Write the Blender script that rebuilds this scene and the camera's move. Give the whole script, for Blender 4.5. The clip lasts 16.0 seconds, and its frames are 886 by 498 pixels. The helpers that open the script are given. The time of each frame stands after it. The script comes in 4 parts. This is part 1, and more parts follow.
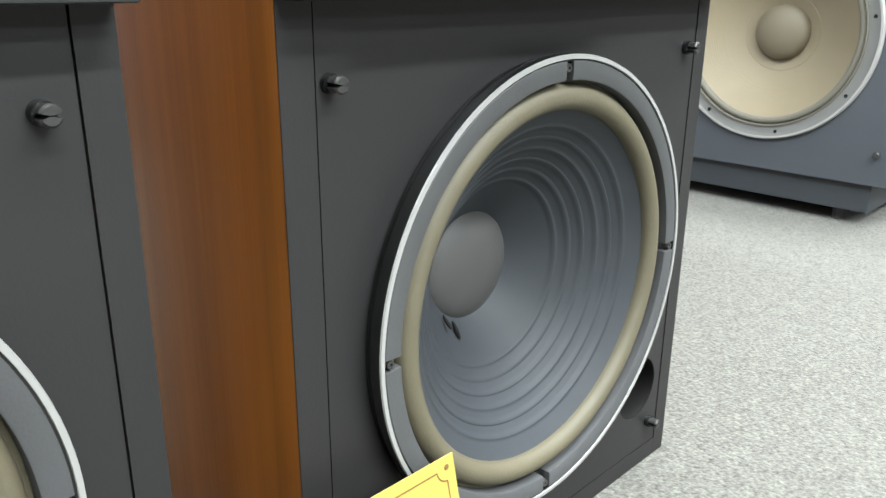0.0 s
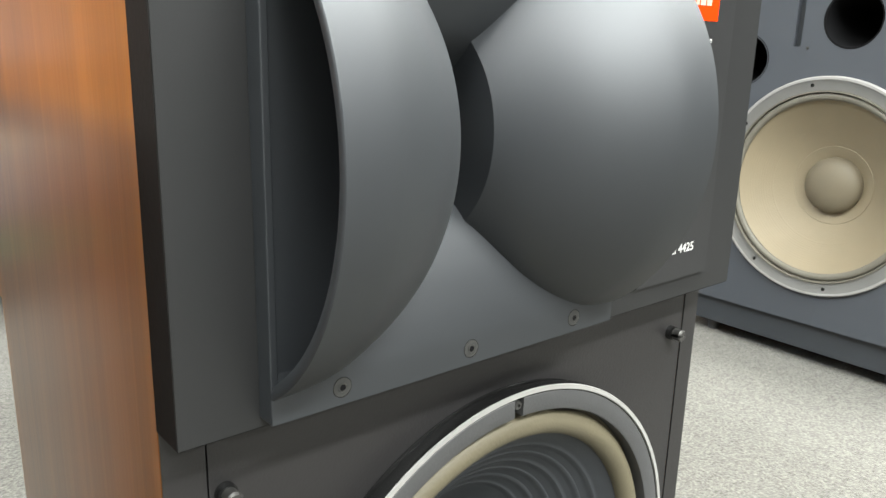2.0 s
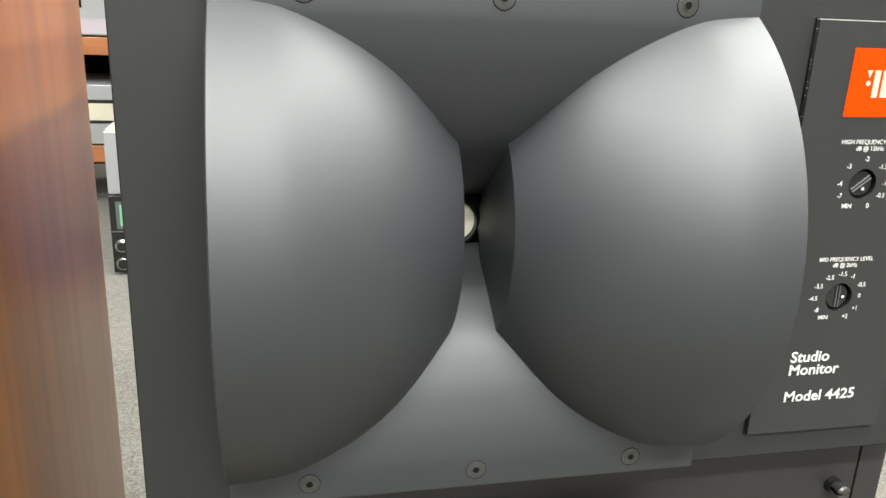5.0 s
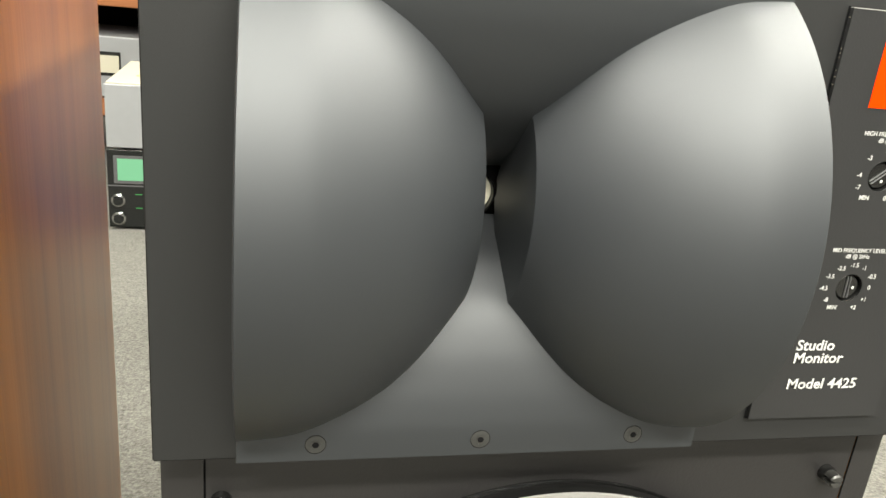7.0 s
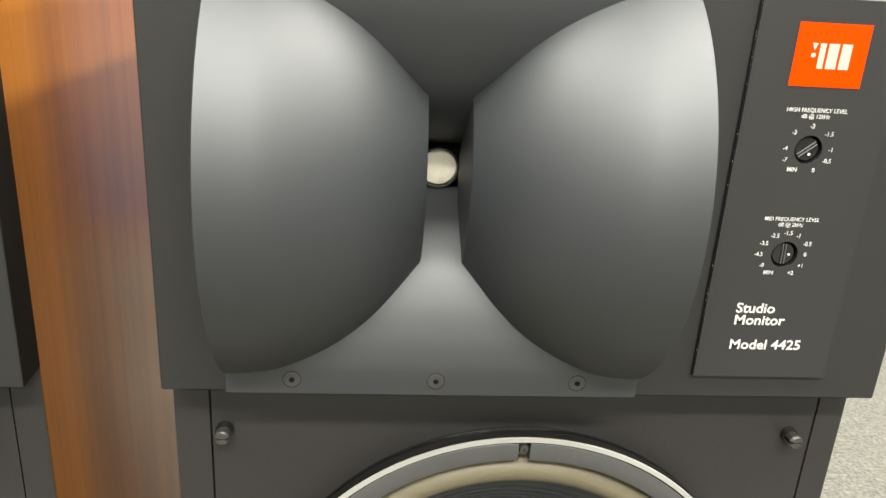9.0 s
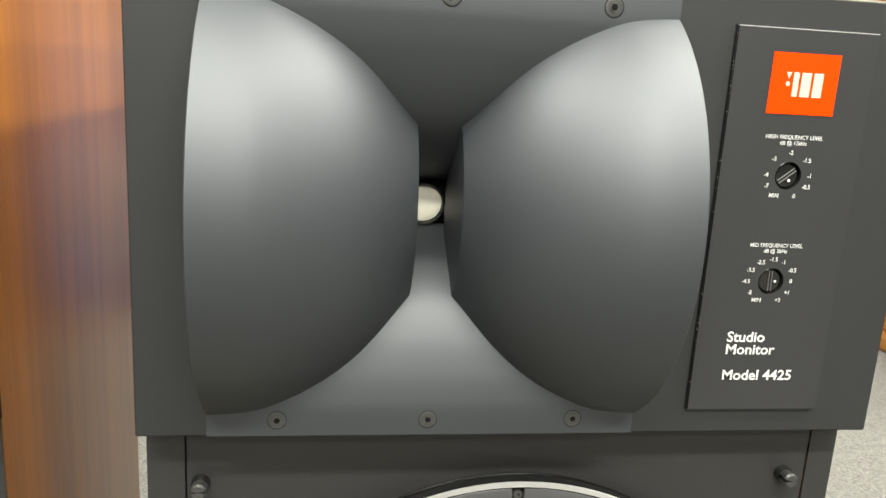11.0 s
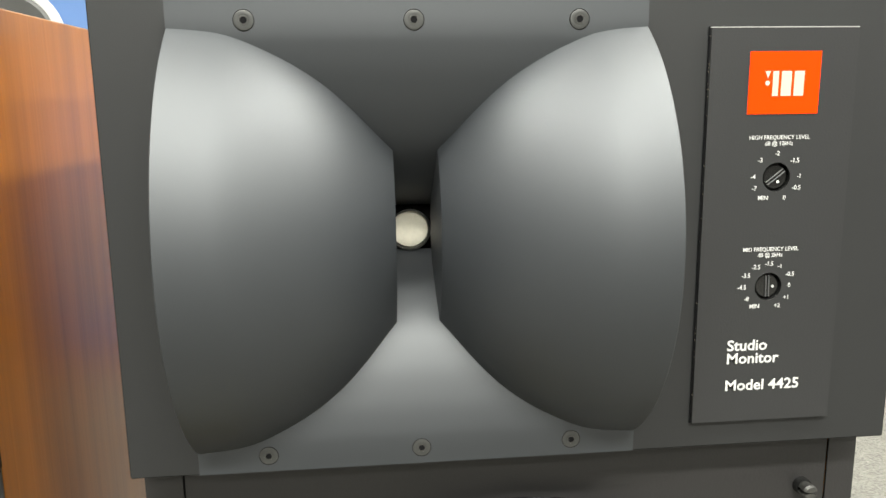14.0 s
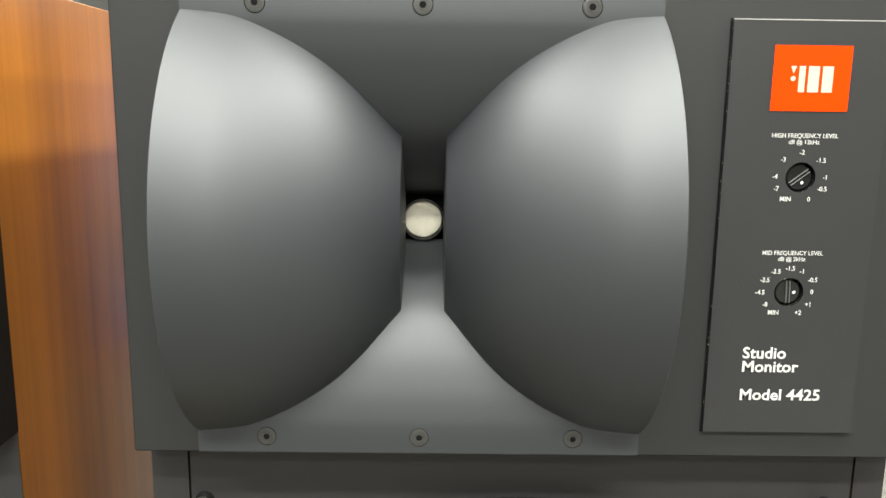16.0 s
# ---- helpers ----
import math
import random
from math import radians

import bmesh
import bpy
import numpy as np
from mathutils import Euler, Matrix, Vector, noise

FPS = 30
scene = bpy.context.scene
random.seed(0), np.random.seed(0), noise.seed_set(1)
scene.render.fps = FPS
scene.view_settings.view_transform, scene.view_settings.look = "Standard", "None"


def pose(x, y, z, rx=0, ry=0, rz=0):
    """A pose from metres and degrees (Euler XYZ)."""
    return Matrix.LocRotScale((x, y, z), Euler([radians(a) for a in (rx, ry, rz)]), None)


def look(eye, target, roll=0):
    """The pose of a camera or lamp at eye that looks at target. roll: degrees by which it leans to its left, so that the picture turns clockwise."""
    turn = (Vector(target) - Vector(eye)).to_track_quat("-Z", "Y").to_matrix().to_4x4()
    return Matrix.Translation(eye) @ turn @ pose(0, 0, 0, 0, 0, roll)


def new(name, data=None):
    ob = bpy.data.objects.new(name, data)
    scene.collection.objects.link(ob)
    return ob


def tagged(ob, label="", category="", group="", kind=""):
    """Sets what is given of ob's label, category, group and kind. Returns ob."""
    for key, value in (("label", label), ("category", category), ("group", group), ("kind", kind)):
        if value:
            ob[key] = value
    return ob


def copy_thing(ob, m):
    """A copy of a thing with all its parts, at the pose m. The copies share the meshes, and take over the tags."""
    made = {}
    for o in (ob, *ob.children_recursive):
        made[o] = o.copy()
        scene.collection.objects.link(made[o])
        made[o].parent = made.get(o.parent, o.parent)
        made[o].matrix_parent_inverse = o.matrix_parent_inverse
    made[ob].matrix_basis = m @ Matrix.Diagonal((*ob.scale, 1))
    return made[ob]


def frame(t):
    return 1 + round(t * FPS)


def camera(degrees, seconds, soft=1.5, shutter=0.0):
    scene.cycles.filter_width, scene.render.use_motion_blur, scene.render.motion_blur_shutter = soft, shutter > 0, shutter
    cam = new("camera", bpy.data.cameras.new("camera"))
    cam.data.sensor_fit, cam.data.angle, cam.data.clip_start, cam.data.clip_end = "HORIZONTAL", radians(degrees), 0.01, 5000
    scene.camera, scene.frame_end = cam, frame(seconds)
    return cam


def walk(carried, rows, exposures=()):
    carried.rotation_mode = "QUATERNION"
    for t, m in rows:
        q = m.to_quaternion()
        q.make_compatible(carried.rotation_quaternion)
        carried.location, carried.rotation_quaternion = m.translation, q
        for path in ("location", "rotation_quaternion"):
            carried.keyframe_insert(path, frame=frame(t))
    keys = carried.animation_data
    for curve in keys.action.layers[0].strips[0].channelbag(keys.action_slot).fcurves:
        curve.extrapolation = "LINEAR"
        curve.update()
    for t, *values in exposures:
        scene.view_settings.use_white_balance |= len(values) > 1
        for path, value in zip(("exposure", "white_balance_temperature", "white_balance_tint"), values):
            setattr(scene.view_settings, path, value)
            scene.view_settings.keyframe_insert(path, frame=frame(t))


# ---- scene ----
cam = camera(58.3, 16.0)
PATH = [
    (0, (-0.36, -0.281, 0.407), (0.992, 1.047, -0.232), 0.5),
    (0.2, (-0.353, -0.282, 0.419), (0.98, 1.058, -0.234), -0.1),
    (0.5, (-0.337, -0.276, 0.44), (0.974, 1.086, -0.214), -0.8),
    (1, (-0.305, -0.265, 0.488), (0.986, 1.139, -0.113), -1.3),
    (1.2, (-0.293, -0.272, 0.503), (0.991, 1.153, -0.061), -1.5),
    (1.5, (-0.28, -0.271, 0.522), (1.02, 1.158, 0.006), -0.6),
    (2, (-0.256, -0.278, 0.566), (0.992, 1.196, 0.047), 1.6),
    (2.2, (-0.252, -0.282, 0.589), (0.938, 1.217, 0.011), 2.9),
    (2.3, (-0.255, -0.288, 0.588), (0.909, 1.241, 0.034), 2.7),
    (2.5, (-0.258, -0.299, 0.599), (0.863, 1.252, 0.019), 2.4),
    (2.8, (-0.249, -0.29, 0.608), (0.851, 1.266, 0.001), 1.5),
    (3, (-0.241, -0.289, 0.617), (0.879, 1.261, 0.03), 1.1),
    (3.3, (-0.226, -0.294, 0.625), (0.884, 1.282, 0.092), 1.4),
    (3.5, (-0.212, -0.291, 0.633), (0.872, 1.306, 0.108), 2.1),
    (3.8, (-0.198, -0.291, 0.64), (0.774, 1.372, 0.103), 2.4),
    (3.9, (-0.188, -0.293, 0.642), (0.741, 1.391, 0.094), 2.4),
    (4, (-0.174, -0.3, 0.641), (0.695, 1.417, 0.096), 2.0),
    (4.2, (-0.139, -0.297, 0.641), (0.608, 1.467, 0.067), 1.6),
    (4.5, (-0.117, -0.3, 0.63), (0.468, 1.523, 0.054), 1.2),
    (4.7, (-0.091, -0.308, 0.624), (0.364, 1.548, 0.034), 1.3),
    (6.8, (-0.096, -0.323, 0.638), (0.303, 1.51, -0.055), 5.7),
    (7, (-0.102, -0.311, 0.622), (0.337, 1.522, -0.048), 5.8),
    (7.5, (-0.092, -0.294, 0.618), (0.342, 1.544, -0.04), 5.1),
    (8, (-0.057, -0.315, 0.624), (0.237, 1.548, -0.04), 4.3),
    (8.5, (-0.03, -0.365, 0.627), (0.148, 1.505, -0.061), 3.7),
    (8.7, (-0.032, -0.377, 0.631), (0.14, 1.49, -0.067), 3.6),
    (10.8, (-0.054, -0.383, 0.598), (0.236, 1.535, 0.109), 3.1),
    (11, (-0.055, -0.381, 0.594), (0.237, 1.545, 0.141), 3.4),
    (11.5, (-0.059, -0.383, 0.597), (0.224, 1.552, 0.181), 3.2),
    (12, (-0.057, -0.381, 0.592), (0.216, 1.564, 0.215), 2.4),
    (12.5, (-0.045, -0.382, 0.595), (0.214, 1.566, 0.222), 1.3),
    (12.7, (-0.034, -0.385, 0.6), (0.217, 1.561, 0.214), 0.8),
    (13, (-0.024, -0.385, 0.596), (0.219, 1.564, 0.218), 0.1),
    (13.5, (-0.021, -0.381, 0.591), (0.205, 1.568, 0.206), -0.5),
    (14, (-0.026, -0.381, 0.592), (0.17, 1.571, 0.204), -0.7),
    (14.5, (-0.026, -0.382, 0.592), (0.136, 1.573, 0.203), -0.6),
    (15, (-0.021, -0.381, 0.591), (0.12, 1.576, 0.205), -0.3),
    (15.5, (0.002, -0.381, 0.586), (0.069, 1.581, 0.205), 0.1),
    (16, (0.007, -0.381, 0.581), (0.027, 1.585, 0.217), 0.8),
]
walk(cam, [(t, look(eye, target, roll)) for t, eye, target, roll in PATH],
     [(0, 0.0, 6250, 8), (1.5, 0.03, 6500, 9), (2.5, 0.02, 6800, 10), (4.5, -0.06, 6900, 10.5), (7, -0.06, 7400, 9.5), (9, -0.03, 7400, 10), (11.5, -0.06, 7100, 9), (16, -0.05, 7100, 9)])

# ---- world, lamps, exposure ----
FZ = -0.015          # carpet level
CEIL = 2.6
world = bpy.data.worlds.new("world")
world.use_nodes = True
scene.world = world
world.node_tree.nodes["Background"].inputs[0].default_value = (0.9, 0.95, 1.0, 1)
world.node_tree.nodes["Background"].inputs[1].default_value = 0.08
# fluorescent ceiling fittings: x, y, length along x, length along y, watts
FITTINGS = [
    (-1.45, 0.05, 0.16, 1.3, 125.0),
    (1.36, 0.05, 0.16, 1.3, 130.0),
    (0.0, -1.78, 2.4, 0.20, 262.0),
    (0.0, -0.62, 2.4, 0.20, 90.0),
    (0.0, -3.4, 2.6, 0.22, 185.0),
    (0.0, -5.4, 2.6, 0.22, 200.0),
    (2.7, -0.5, 0.22, 2.6, 150.0),
    (-3.5, -0.3, 0.22, 2.6, 80.0),
    (-1.3, 2.45, 0.22, 1.2, 54.0),
    (1.5, 2.45, 0.22, 1.2, 54.0),
]

# ---- materials ----


def mat(name, colour, rough=0.5, metal=0.0, vary=0.12, scale=30.0, bump=0.0, bump_scale=400.0, coat=0.0, rough_vary=0.08, spec=0.5, specks=0.0):
    m = bpy.data.materials.new(name)
    m.use_nodes = True
    nt = m.node_tree
    b = nt.nodes["Principled BSDF"]
    b.inputs["Metallic"].default_value = metal
    b.inputs["Coat Weight"].default_value = coat
    b.inputs["Coat Roughness"].default_value = rough
    b.inputs["Specular IOR Level"].default_value = spec
    tc = nt.nodes.new("ShaderNodeTexCoord")
    n1 = nt.nodes.new("ShaderNodeTexNoise")
    n1.inputs["Scale"].default_value = scale
    n1.inputs["Detail"].default_value = 6
    nt.links.new(tc.outputs["Object"], n1.inputs["Vector"])
    ramp = nt.nodes.new("ShaderNodeMix")
    ramp.data_type = "RGBA"
    c = Vector(colour)
    ramp.inputs[6].default_value = (*(c * (1 - vary)), 1)
    ramp.inputs[7].default_value = (*[min(1, v * (1 + vary)) for v in c], 1)
    nt.links.new(n1.outputs["Fac"], ramp.inputs[0])
    if specks:
        # sparse pale dust specks
        vo = nt.nodes.new("ShaderNodeTexVoronoi")
        vo.inputs["Scale"].default_value = 55
        nt.links.new(tc.outputs["Object"], vo.inputs["Vector"])
        near, rare = nt.nodes.new("ShaderNodeMath"), nt.nodes.new("ShaderNodeMath")
        near.operation, rare.operation = "LESS_THAN", "GREATER_THAN"
        near.inputs[1].default_value, rare.inputs[1].default_value = 0.035, specks
        sep = nt.nodes.new("ShaderNodeSeparateColor")
        nt.links.new(vo.outputs["Distance"], near.inputs[0])
        nt.links.new(vo.outputs["Color"], sep.inputs[0])
        nt.links.new(sep.outputs[0], rare.inputs[0])
        both = nt.nodes.new("ShaderNodeMath")
        both.operation = "MULTIPLY"
        nt.links.new(near.outputs[0], both.inputs[0])
        nt.links.new(rare.outputs[0], both.inputs[1])
        dust = nt.nodes.new("ShaderNodeMix")
        dust.data_type = "RGBA"
        dust.inputs[7].default_value = (0.22, 0.22, 0.21, 1)
        nt.links.new(both.outputs[0], dust.inputs[0])
        nt.links.new(ramp.outputs[2], dust.inputs[6])
        nt.links.new(dust.outputs[2], b.inputs["Base Color"])
    else:
        nt.links.new(ramp.outputs[2], b.inputs["Base Color"])
    mr = nt.nodes.new("ShaderNodeMapRange")
    mr.inputs["To Min"].default_value = max(0.02, rough - rough_vary)
    mr.inputs["To Max"].default_value = min(1, rough + rough_vary)
    n2 = nt.nodes.new("ShaderNodeTexNoise")
    n2.inputs["Scale"].default_value = scale * 0.3
    n2.inputs["Detail"].default_value = 4
    nt.links.new(tc.outputs["Object"], n2.inputs["Vector"])
    nt.links.new(n2.outputs["Fac"], mr.inputs["Value"])
    nt.links.new(mr.outputs[0], b.inputs["Roughness"])
    if bump:
        n3 = nt.nodes.new("ShaderNodeTexNoise")
        n3.inputs["Scale"].default_value = bump_scale
        n3.inputs["Detail"].default_value = 3
        nt.links.new(tc.outputs["Object"], n3.inputs["Vector"])
        bp = nt.nodes.new("ShaderNodeBump")
        bp.inputs["Strength"].default_value = bump
        bp.inputs["Distance"].default_value = 0.001
        nt.links.new(n3.outputs["Fac"], bp.inputs["Height"])
        nt.links.new(bp.outputs[0], b.inputs["Normal"])
    return m


def wood(name, dark, light, rough=0.38, along=2, coat=0.08, fine_grain=0.35):
    """Straight-grained veneer, the grain running along one axis."""
    m = bpy.data.materials.new(name)
    m.use_nodes = True
    nt = m.node_tree
    b = nt.nodes["Principled BSDF"]
    b.inputs["Roughness"].default_value = rough
    b.inputs["Specular IOR Level"].default_value = 0.4
    b.inputs["Coat Weight"].default_value = coat
    b.inputs["Coat Roughness"].default_value = 0.27
    tc = nt.nodes.new("ShaderNodeTexCoord")
    info = nt.nodes.new("ShaderNodeObjectInfo")
    add = nt.nodes.new("ShaderNodeVectorMath")
    add.operation = "ADD"
    nt.links.new(tc.outputs["Object"], add.inputs[0])
    nt.links.new(info.outputs["Random"], add.inputs[1])

    def streaks(across, length, detail, rot=0.0):
        mp = nt.nodes.new("ShaderNodeMapping")
        s = [across] * 3
        s[along] = length
        mp.inputs["Scale"].default_value = s
        mp.inputs["Rotation"].default_value = (rot, rot, 0)
        nt.links.new(add.outputs[0], mp.inputs["Vector"])
        n = nt.nodes.new("ShaderNodeTexNoise")
        n.inputs["Scale"].default_value = 1.0
        n.inputs["Detail"].default_value = detail
        n.inputs["Roughness"].default_value = 0.6
        nt.links.new(mp.outputs[0], n.inputs["Vector"])
        return n

    broad, fine = streaks(26, 0.9, 5, 0.03), streaks(420, 7, 3)
    mx = nt.nodes.new("ShaderNodeMath")
    mx.operation = "MULTIPLY_ADD"
    mx.inputs[1].default_value = fine_grain
    nt.links.new(fine.outputs["Fac"], mx.inputs[0])
    sc = nt.nodes.new("ShaderNodeMath")
    sc.operation = "MULTIPLY"
    sc.inputs[1].default_value = 1.1 - fine_grain
    nt.links.new(broad.outputs["Fac"], sc.inputs[0])
    nt.links.new(sc.outputs[0], mx.inputs[2])
    cr = nt.nodes.new("ShaderNodeValToRGB")
    cr.color_ramp.elements[0].position, cr.color_ramp.elements[1].position = 0.32, 0.75
    cr.color_ramp.elements[0].color, cr.color_ramp.elements[1].color = (*dark, 1), (*light, 1)
    nt.links.new(mx.outputs[0], cr.inputs[0])
    nt.links.new(cr.outputs[0], b.inputs["Base Color"])
    bp = nt.nodes.new("ShaderNodeBump")
    bp.inputs["Strength"].default_value = 0.12
    bp.inputs["Distance"].default_value = 0.0006
    nt.links.new(fine.outputs["Fac"], bp.inputs["Height"])
    nt.links.new(bp.outputs[0], b.inputs["Normal"])
    return m


def carpet_mat():
    m = bpy.data.materials.new("grey_loop_pile")
    m.use_nodes = True
    nt = m.node_tree
    b = nt.nodes["Principled BSDF"]
    b.inputs["Roughness"].default_value = 0.95
    b.inputs["Specular IOR Level"].default_value = 0.15
    b.inputs["Sheen Weight"].default_value = 0.15
    tc = nt.nodes.new("ShaderNodeTexCoord")

    def tex(kind, scale, detail=4):
        n = nt.nodes.new(kind)
        n.inputs["Scale"].default_value = scale
        if kind == "ShaderNodeTexNoise":
            n.inputs["Detail"].default_value = detail
        nt.links.new(tc.outputs["Object"], n.inputs["Vector"])
        return n

    loops, heather, patch = tex("ShaderNodeTexVoronoi", 300), tex("ShaderNodeTexNoise", 210, 6), tex("ShaderNodeTexNoise", 60, 4)
    add = nt.nodes.new("ShaderNodeMath")
    add.operation = "MULTIPLY_ADD"
    add.inputs[1].default_value = 0.35
    nt.links.new(patch.outputs["Fac"], add.inputs[0])
    nt.links.new(heather.outputs["Fac"], add.inputs[2])
    cr = nt.nodes.new("ShaderNodeValToRGB")
    e = cr.color_ramp.elements
    e[0].position, e[1].position = 0.42, 0.95
    e[0].color, e[1].color = (0.052, 0.049, 0.0425, 1), (0.184, 0.176, 0.156, 1)
    mid = cr.color_ramp.elements.new(0.68)
    mid.color = (0.114, 0.1095, 0.097, 1)
    nt.links.new(add.outputs[0], cr.inputs[0])
    dark = nt.nodes.new("ShaderNodeMix")
    dark.data_type, dark.blend_type = "RGBA", "MULTIPLY"
    dark.inputs[0].default_value = 0.24
    nt.links.new(cr.outputs[0], dark.inputs[6])
    nt.links.new(loops.outputs["Color"], dark.inputs[7])
    hsv = nt.nodes.new("ShaderNodeRGBToBW")
    nt.links.new(loops.outputs["Color"], hsv.inputs[0])
    nt.links.new(hsv.outputs[0], dark.inputs[7])
    nt.links.new(dark.outputs[2], b.inputs["Base Color"])
    h = nt.nodes.new("ShaderNodeMath")
    h.operation = "MULTIPLY_ADD"
    h.inputs[1].default_value = -0.8
    nt.links.new(loops.outputs["Distance"], h.inputs[0])
    nt.links.new(heather.outputs["Fac"], h.inputs[2])
    bp = nt.nodes.new("ShaderNodeBump")
    bp.inputs["Strength"].default_value = 0.45
    bp.inputs["Distance"].default_value = 0.004
    nt.links.new(h.outputs[0], bp.inputs["Height"])
    nt.links.new(bp.outputs[0], b.inputs["Normal"])
    return m


def glow(name, colour, strength):
    m = bpy.data.materials.new(name)
    m.use_nodes = True
    b = m.node_tree.nodes["Principled BSDF"]
    b.inputs["Base Color"].default_value = (*[v * 0.12 for v in colour], 1)
    b.inputs["Emission Color"].default_value = (*colour, 1)
    b.inputs["Emission Strength"].default_value = strength
    return m


BLACK_PAINT = mat("black_satin_paint", (0.0125, 0.0127, 0.0132), 0.52, vary=0.10, scale=14, bump=0.05, bump_scale=1500, specks=0.9, spec=0.34)
BAFFLE_PAINT = mat("dark_grey_baffle_paint", (0.0146, 0.0136, 0.0139), 0.5, vary=0.08, scale=10, bump=0.15, bump_scale=700, specks=0.93, spec=0.4)
# black top; the pale base colour stands for its grazing ceiling reflection
TOP_SHEEN = mat("black_top_with_painted_sheen", (0.075, 0.071, 0.060), 0.28, vary=0.08, scale=12)
EDGE_PAINT = mat("black_edge_paint", (0.0060, 0.0052, 0.0050), 0.75, vary=0.12, scale=30, bump=0.1, spec=0.15)
HORN_PLASTIC = mat("charcoal_horn_plastic", (0.0098, 0.0114, 0.0135), 0.56, vary=0.06, scale=9, spec=0.74, coat=0.0, specks=0.95, rough_vary=0.03, bump=0.015, bump_scale=1800)
HORN_PLASTIC.node_tree.nodes["Principled BSDF"].inputs["Specular Tint"].default_value = (0.945, 0.965, 1.0, 1)
LABEL_FOIL = mat("dark_label_foil", (0.0165, 0.0165, 0.0172), 0.48, vary=0.08, scale=20, bump=0.08, bump_scale=900, spec=0.32, specks=0.97)
ORANGE = mat("orange_print", (0.60, 0.032, 0.0005), 0.6, vary=0.03, scale=40, spec=0.06)
INK = mat("white_ink", (0.42, 0.42, 0.41), 0.5, vary=0.04, scale=80)
CREAM_INK = mat("cream_ink", (0.36, 0.32, 0.25), 0.5, vary=0.04, scale=80)
SCREW = mat("dark_zinc_screw", (0.034, 0.034, 0.033), 0.40, metal=0.2, vary=0.2, scale=300)
# lighter than the knob black, so the slot edges carry a painted gloss
SLOT_GLINT = mat("slot_glint_plastic", (0.085, 0.085, 0.088), 0.35, vary=0.1, scale=80)
KNOB = mat("black_knob_plastic", (0.007, 0.007, 0.007), 0.2, vary=0.2, scale=60)
STEEL = mat("blackened_steel", (0.045, 0.044, 0.042), 0.40, metal=0.4, vary=0.2, scale=200)
CHROME = mat("bright_steel", (0.496, 0.496, 0.496), 0.22, metal=1.0, vary=0.08, scale=120)
# near-black for inlays and backs; inside openings it stands for deep shade
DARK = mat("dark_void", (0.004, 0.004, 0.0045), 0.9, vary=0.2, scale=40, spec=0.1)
TEAK = wood("oiled_walnut_veneer", (0.128, 0.043, 0.0060), (0.33, 0.122, 0.0165), 0.34, coat=0.50, fine_grain=0.16)
RING = mat("machined_aluminium_rim", (0.31, 0.3038, 0.2945), 0.38, metal=0.25, vary=0.04, scale=90)
GASKET = mat("grey_gasket", (0.052, 0.052, 0.054), 0.6, vary=0.12, scale=60, bump=0.2, bump_scale=600)
SURROUND = mat("olive_foam_surround", (0.086, 0.0735, 0.0455), 0.62, vary=0.14, scale=35, bump=0.25, bump_scale=500)
CONE = mat("grey_paper_cone", (0.0300, 0.0330, 0.0375), 0.62, vary=0.16, scale=30, bump=0.12, bump_scale=900, spec=0.3)
CAP = mat("grey_dust_cap", (0.0527, 0.05084, 0.0496), 0.5, vary=0.1, scale=60, bump=0.3, bump_scale=1200)
DOME = mat("cream_felt", (0.66, 0.62, 0.52), 0.7, vary=0.16, scale=240, bump=0.3, bump_scale=700)
CARD = mat("yellow_card", (0.3224, 0.2604, 0.0527), 0.55, vary=0.05, scale=15)
BROWN_INK = mat("brown_ink", (0.14, 0.063, 0.021), 0.6)
BLUEGREY = mat("blue_grey_baffle", (0.04216, 0.04774, 0.05704), 0.6, vary=0.08, scale=12, bump=0.2, bump_scale=700)
PLINTH = mat("charcoal_plinth", (0.0248, 0.02852, 0.03348), 0.55, vary=0.12, scale=15)
FRAME_GREY = mat("cast_grey_frame", (0.155, 0.155, 0.1488), 0.45, metal=0.3, vary=0.1, scale=40)
CREAM_CONE = mat("cream_paper_cone", (0.185, 0.152, 0.098), 0.65, vary=0.10, scale=18, bump=0.3, bump_scale=500)
CREAM_SURROUND = mat("grey_beige_surround", (0.11, 0.1025, 0.0825), 0.6, vary=0.1, scale=30)
CREAM_CAP = mat("tan_grey_dust_cap", (0.125, 0.105, 0.070), 0.6, vary=0.08, scale=40, bump=0.3, bump_scale=700)
CARPET = carpet_mat()
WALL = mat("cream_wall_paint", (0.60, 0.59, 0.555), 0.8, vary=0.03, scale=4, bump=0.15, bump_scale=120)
# dark tone for the unseen walls, chosen to hold down bounced light
UNSEEN_WALL = mat("dark_unseen_wall", (0.10, 0.094, 0.085), 0.8, vary=0.08, scale=4, bump=0.15, bump_scale=120)
CEILING = mat("white_ceiling_board", (0.70, 0.70, 0.68), 0.85, vary=0.04, scale=10, bump=0.3, bump_scale=80)
SILVER = mat("silver_anodised_panel", (0.25, 0.255, 0.265), 0.4, metal=0.35, vary=0.04, scale=60)
BEIGE = mat("beige_lid", (0.3844, 0.3596, 0.2852), 0.5, vary=0.06, scale=20)
GLASS_BLACK = mat("black_glass_panel", (0.00744, 0.00806, 0.00806), 0.15, vary=0.1, scale=20)
BLUE = mat("blue_baffle_paint", (0.0806, 0.1674, 0.372), 0.6, vary=0.06, scale=12)
ORANGE_WOOD = wood("orange_cherry_veneer", (0.186, 0.0682, 0.01116), (0.3472, 0.1488, 0.0279))
RACK_WOOD = wood("reddish_rack_wood", (0.1612, 0.0527, 0.0186), (0.2852, 0.1116, 0.0434), along=0)
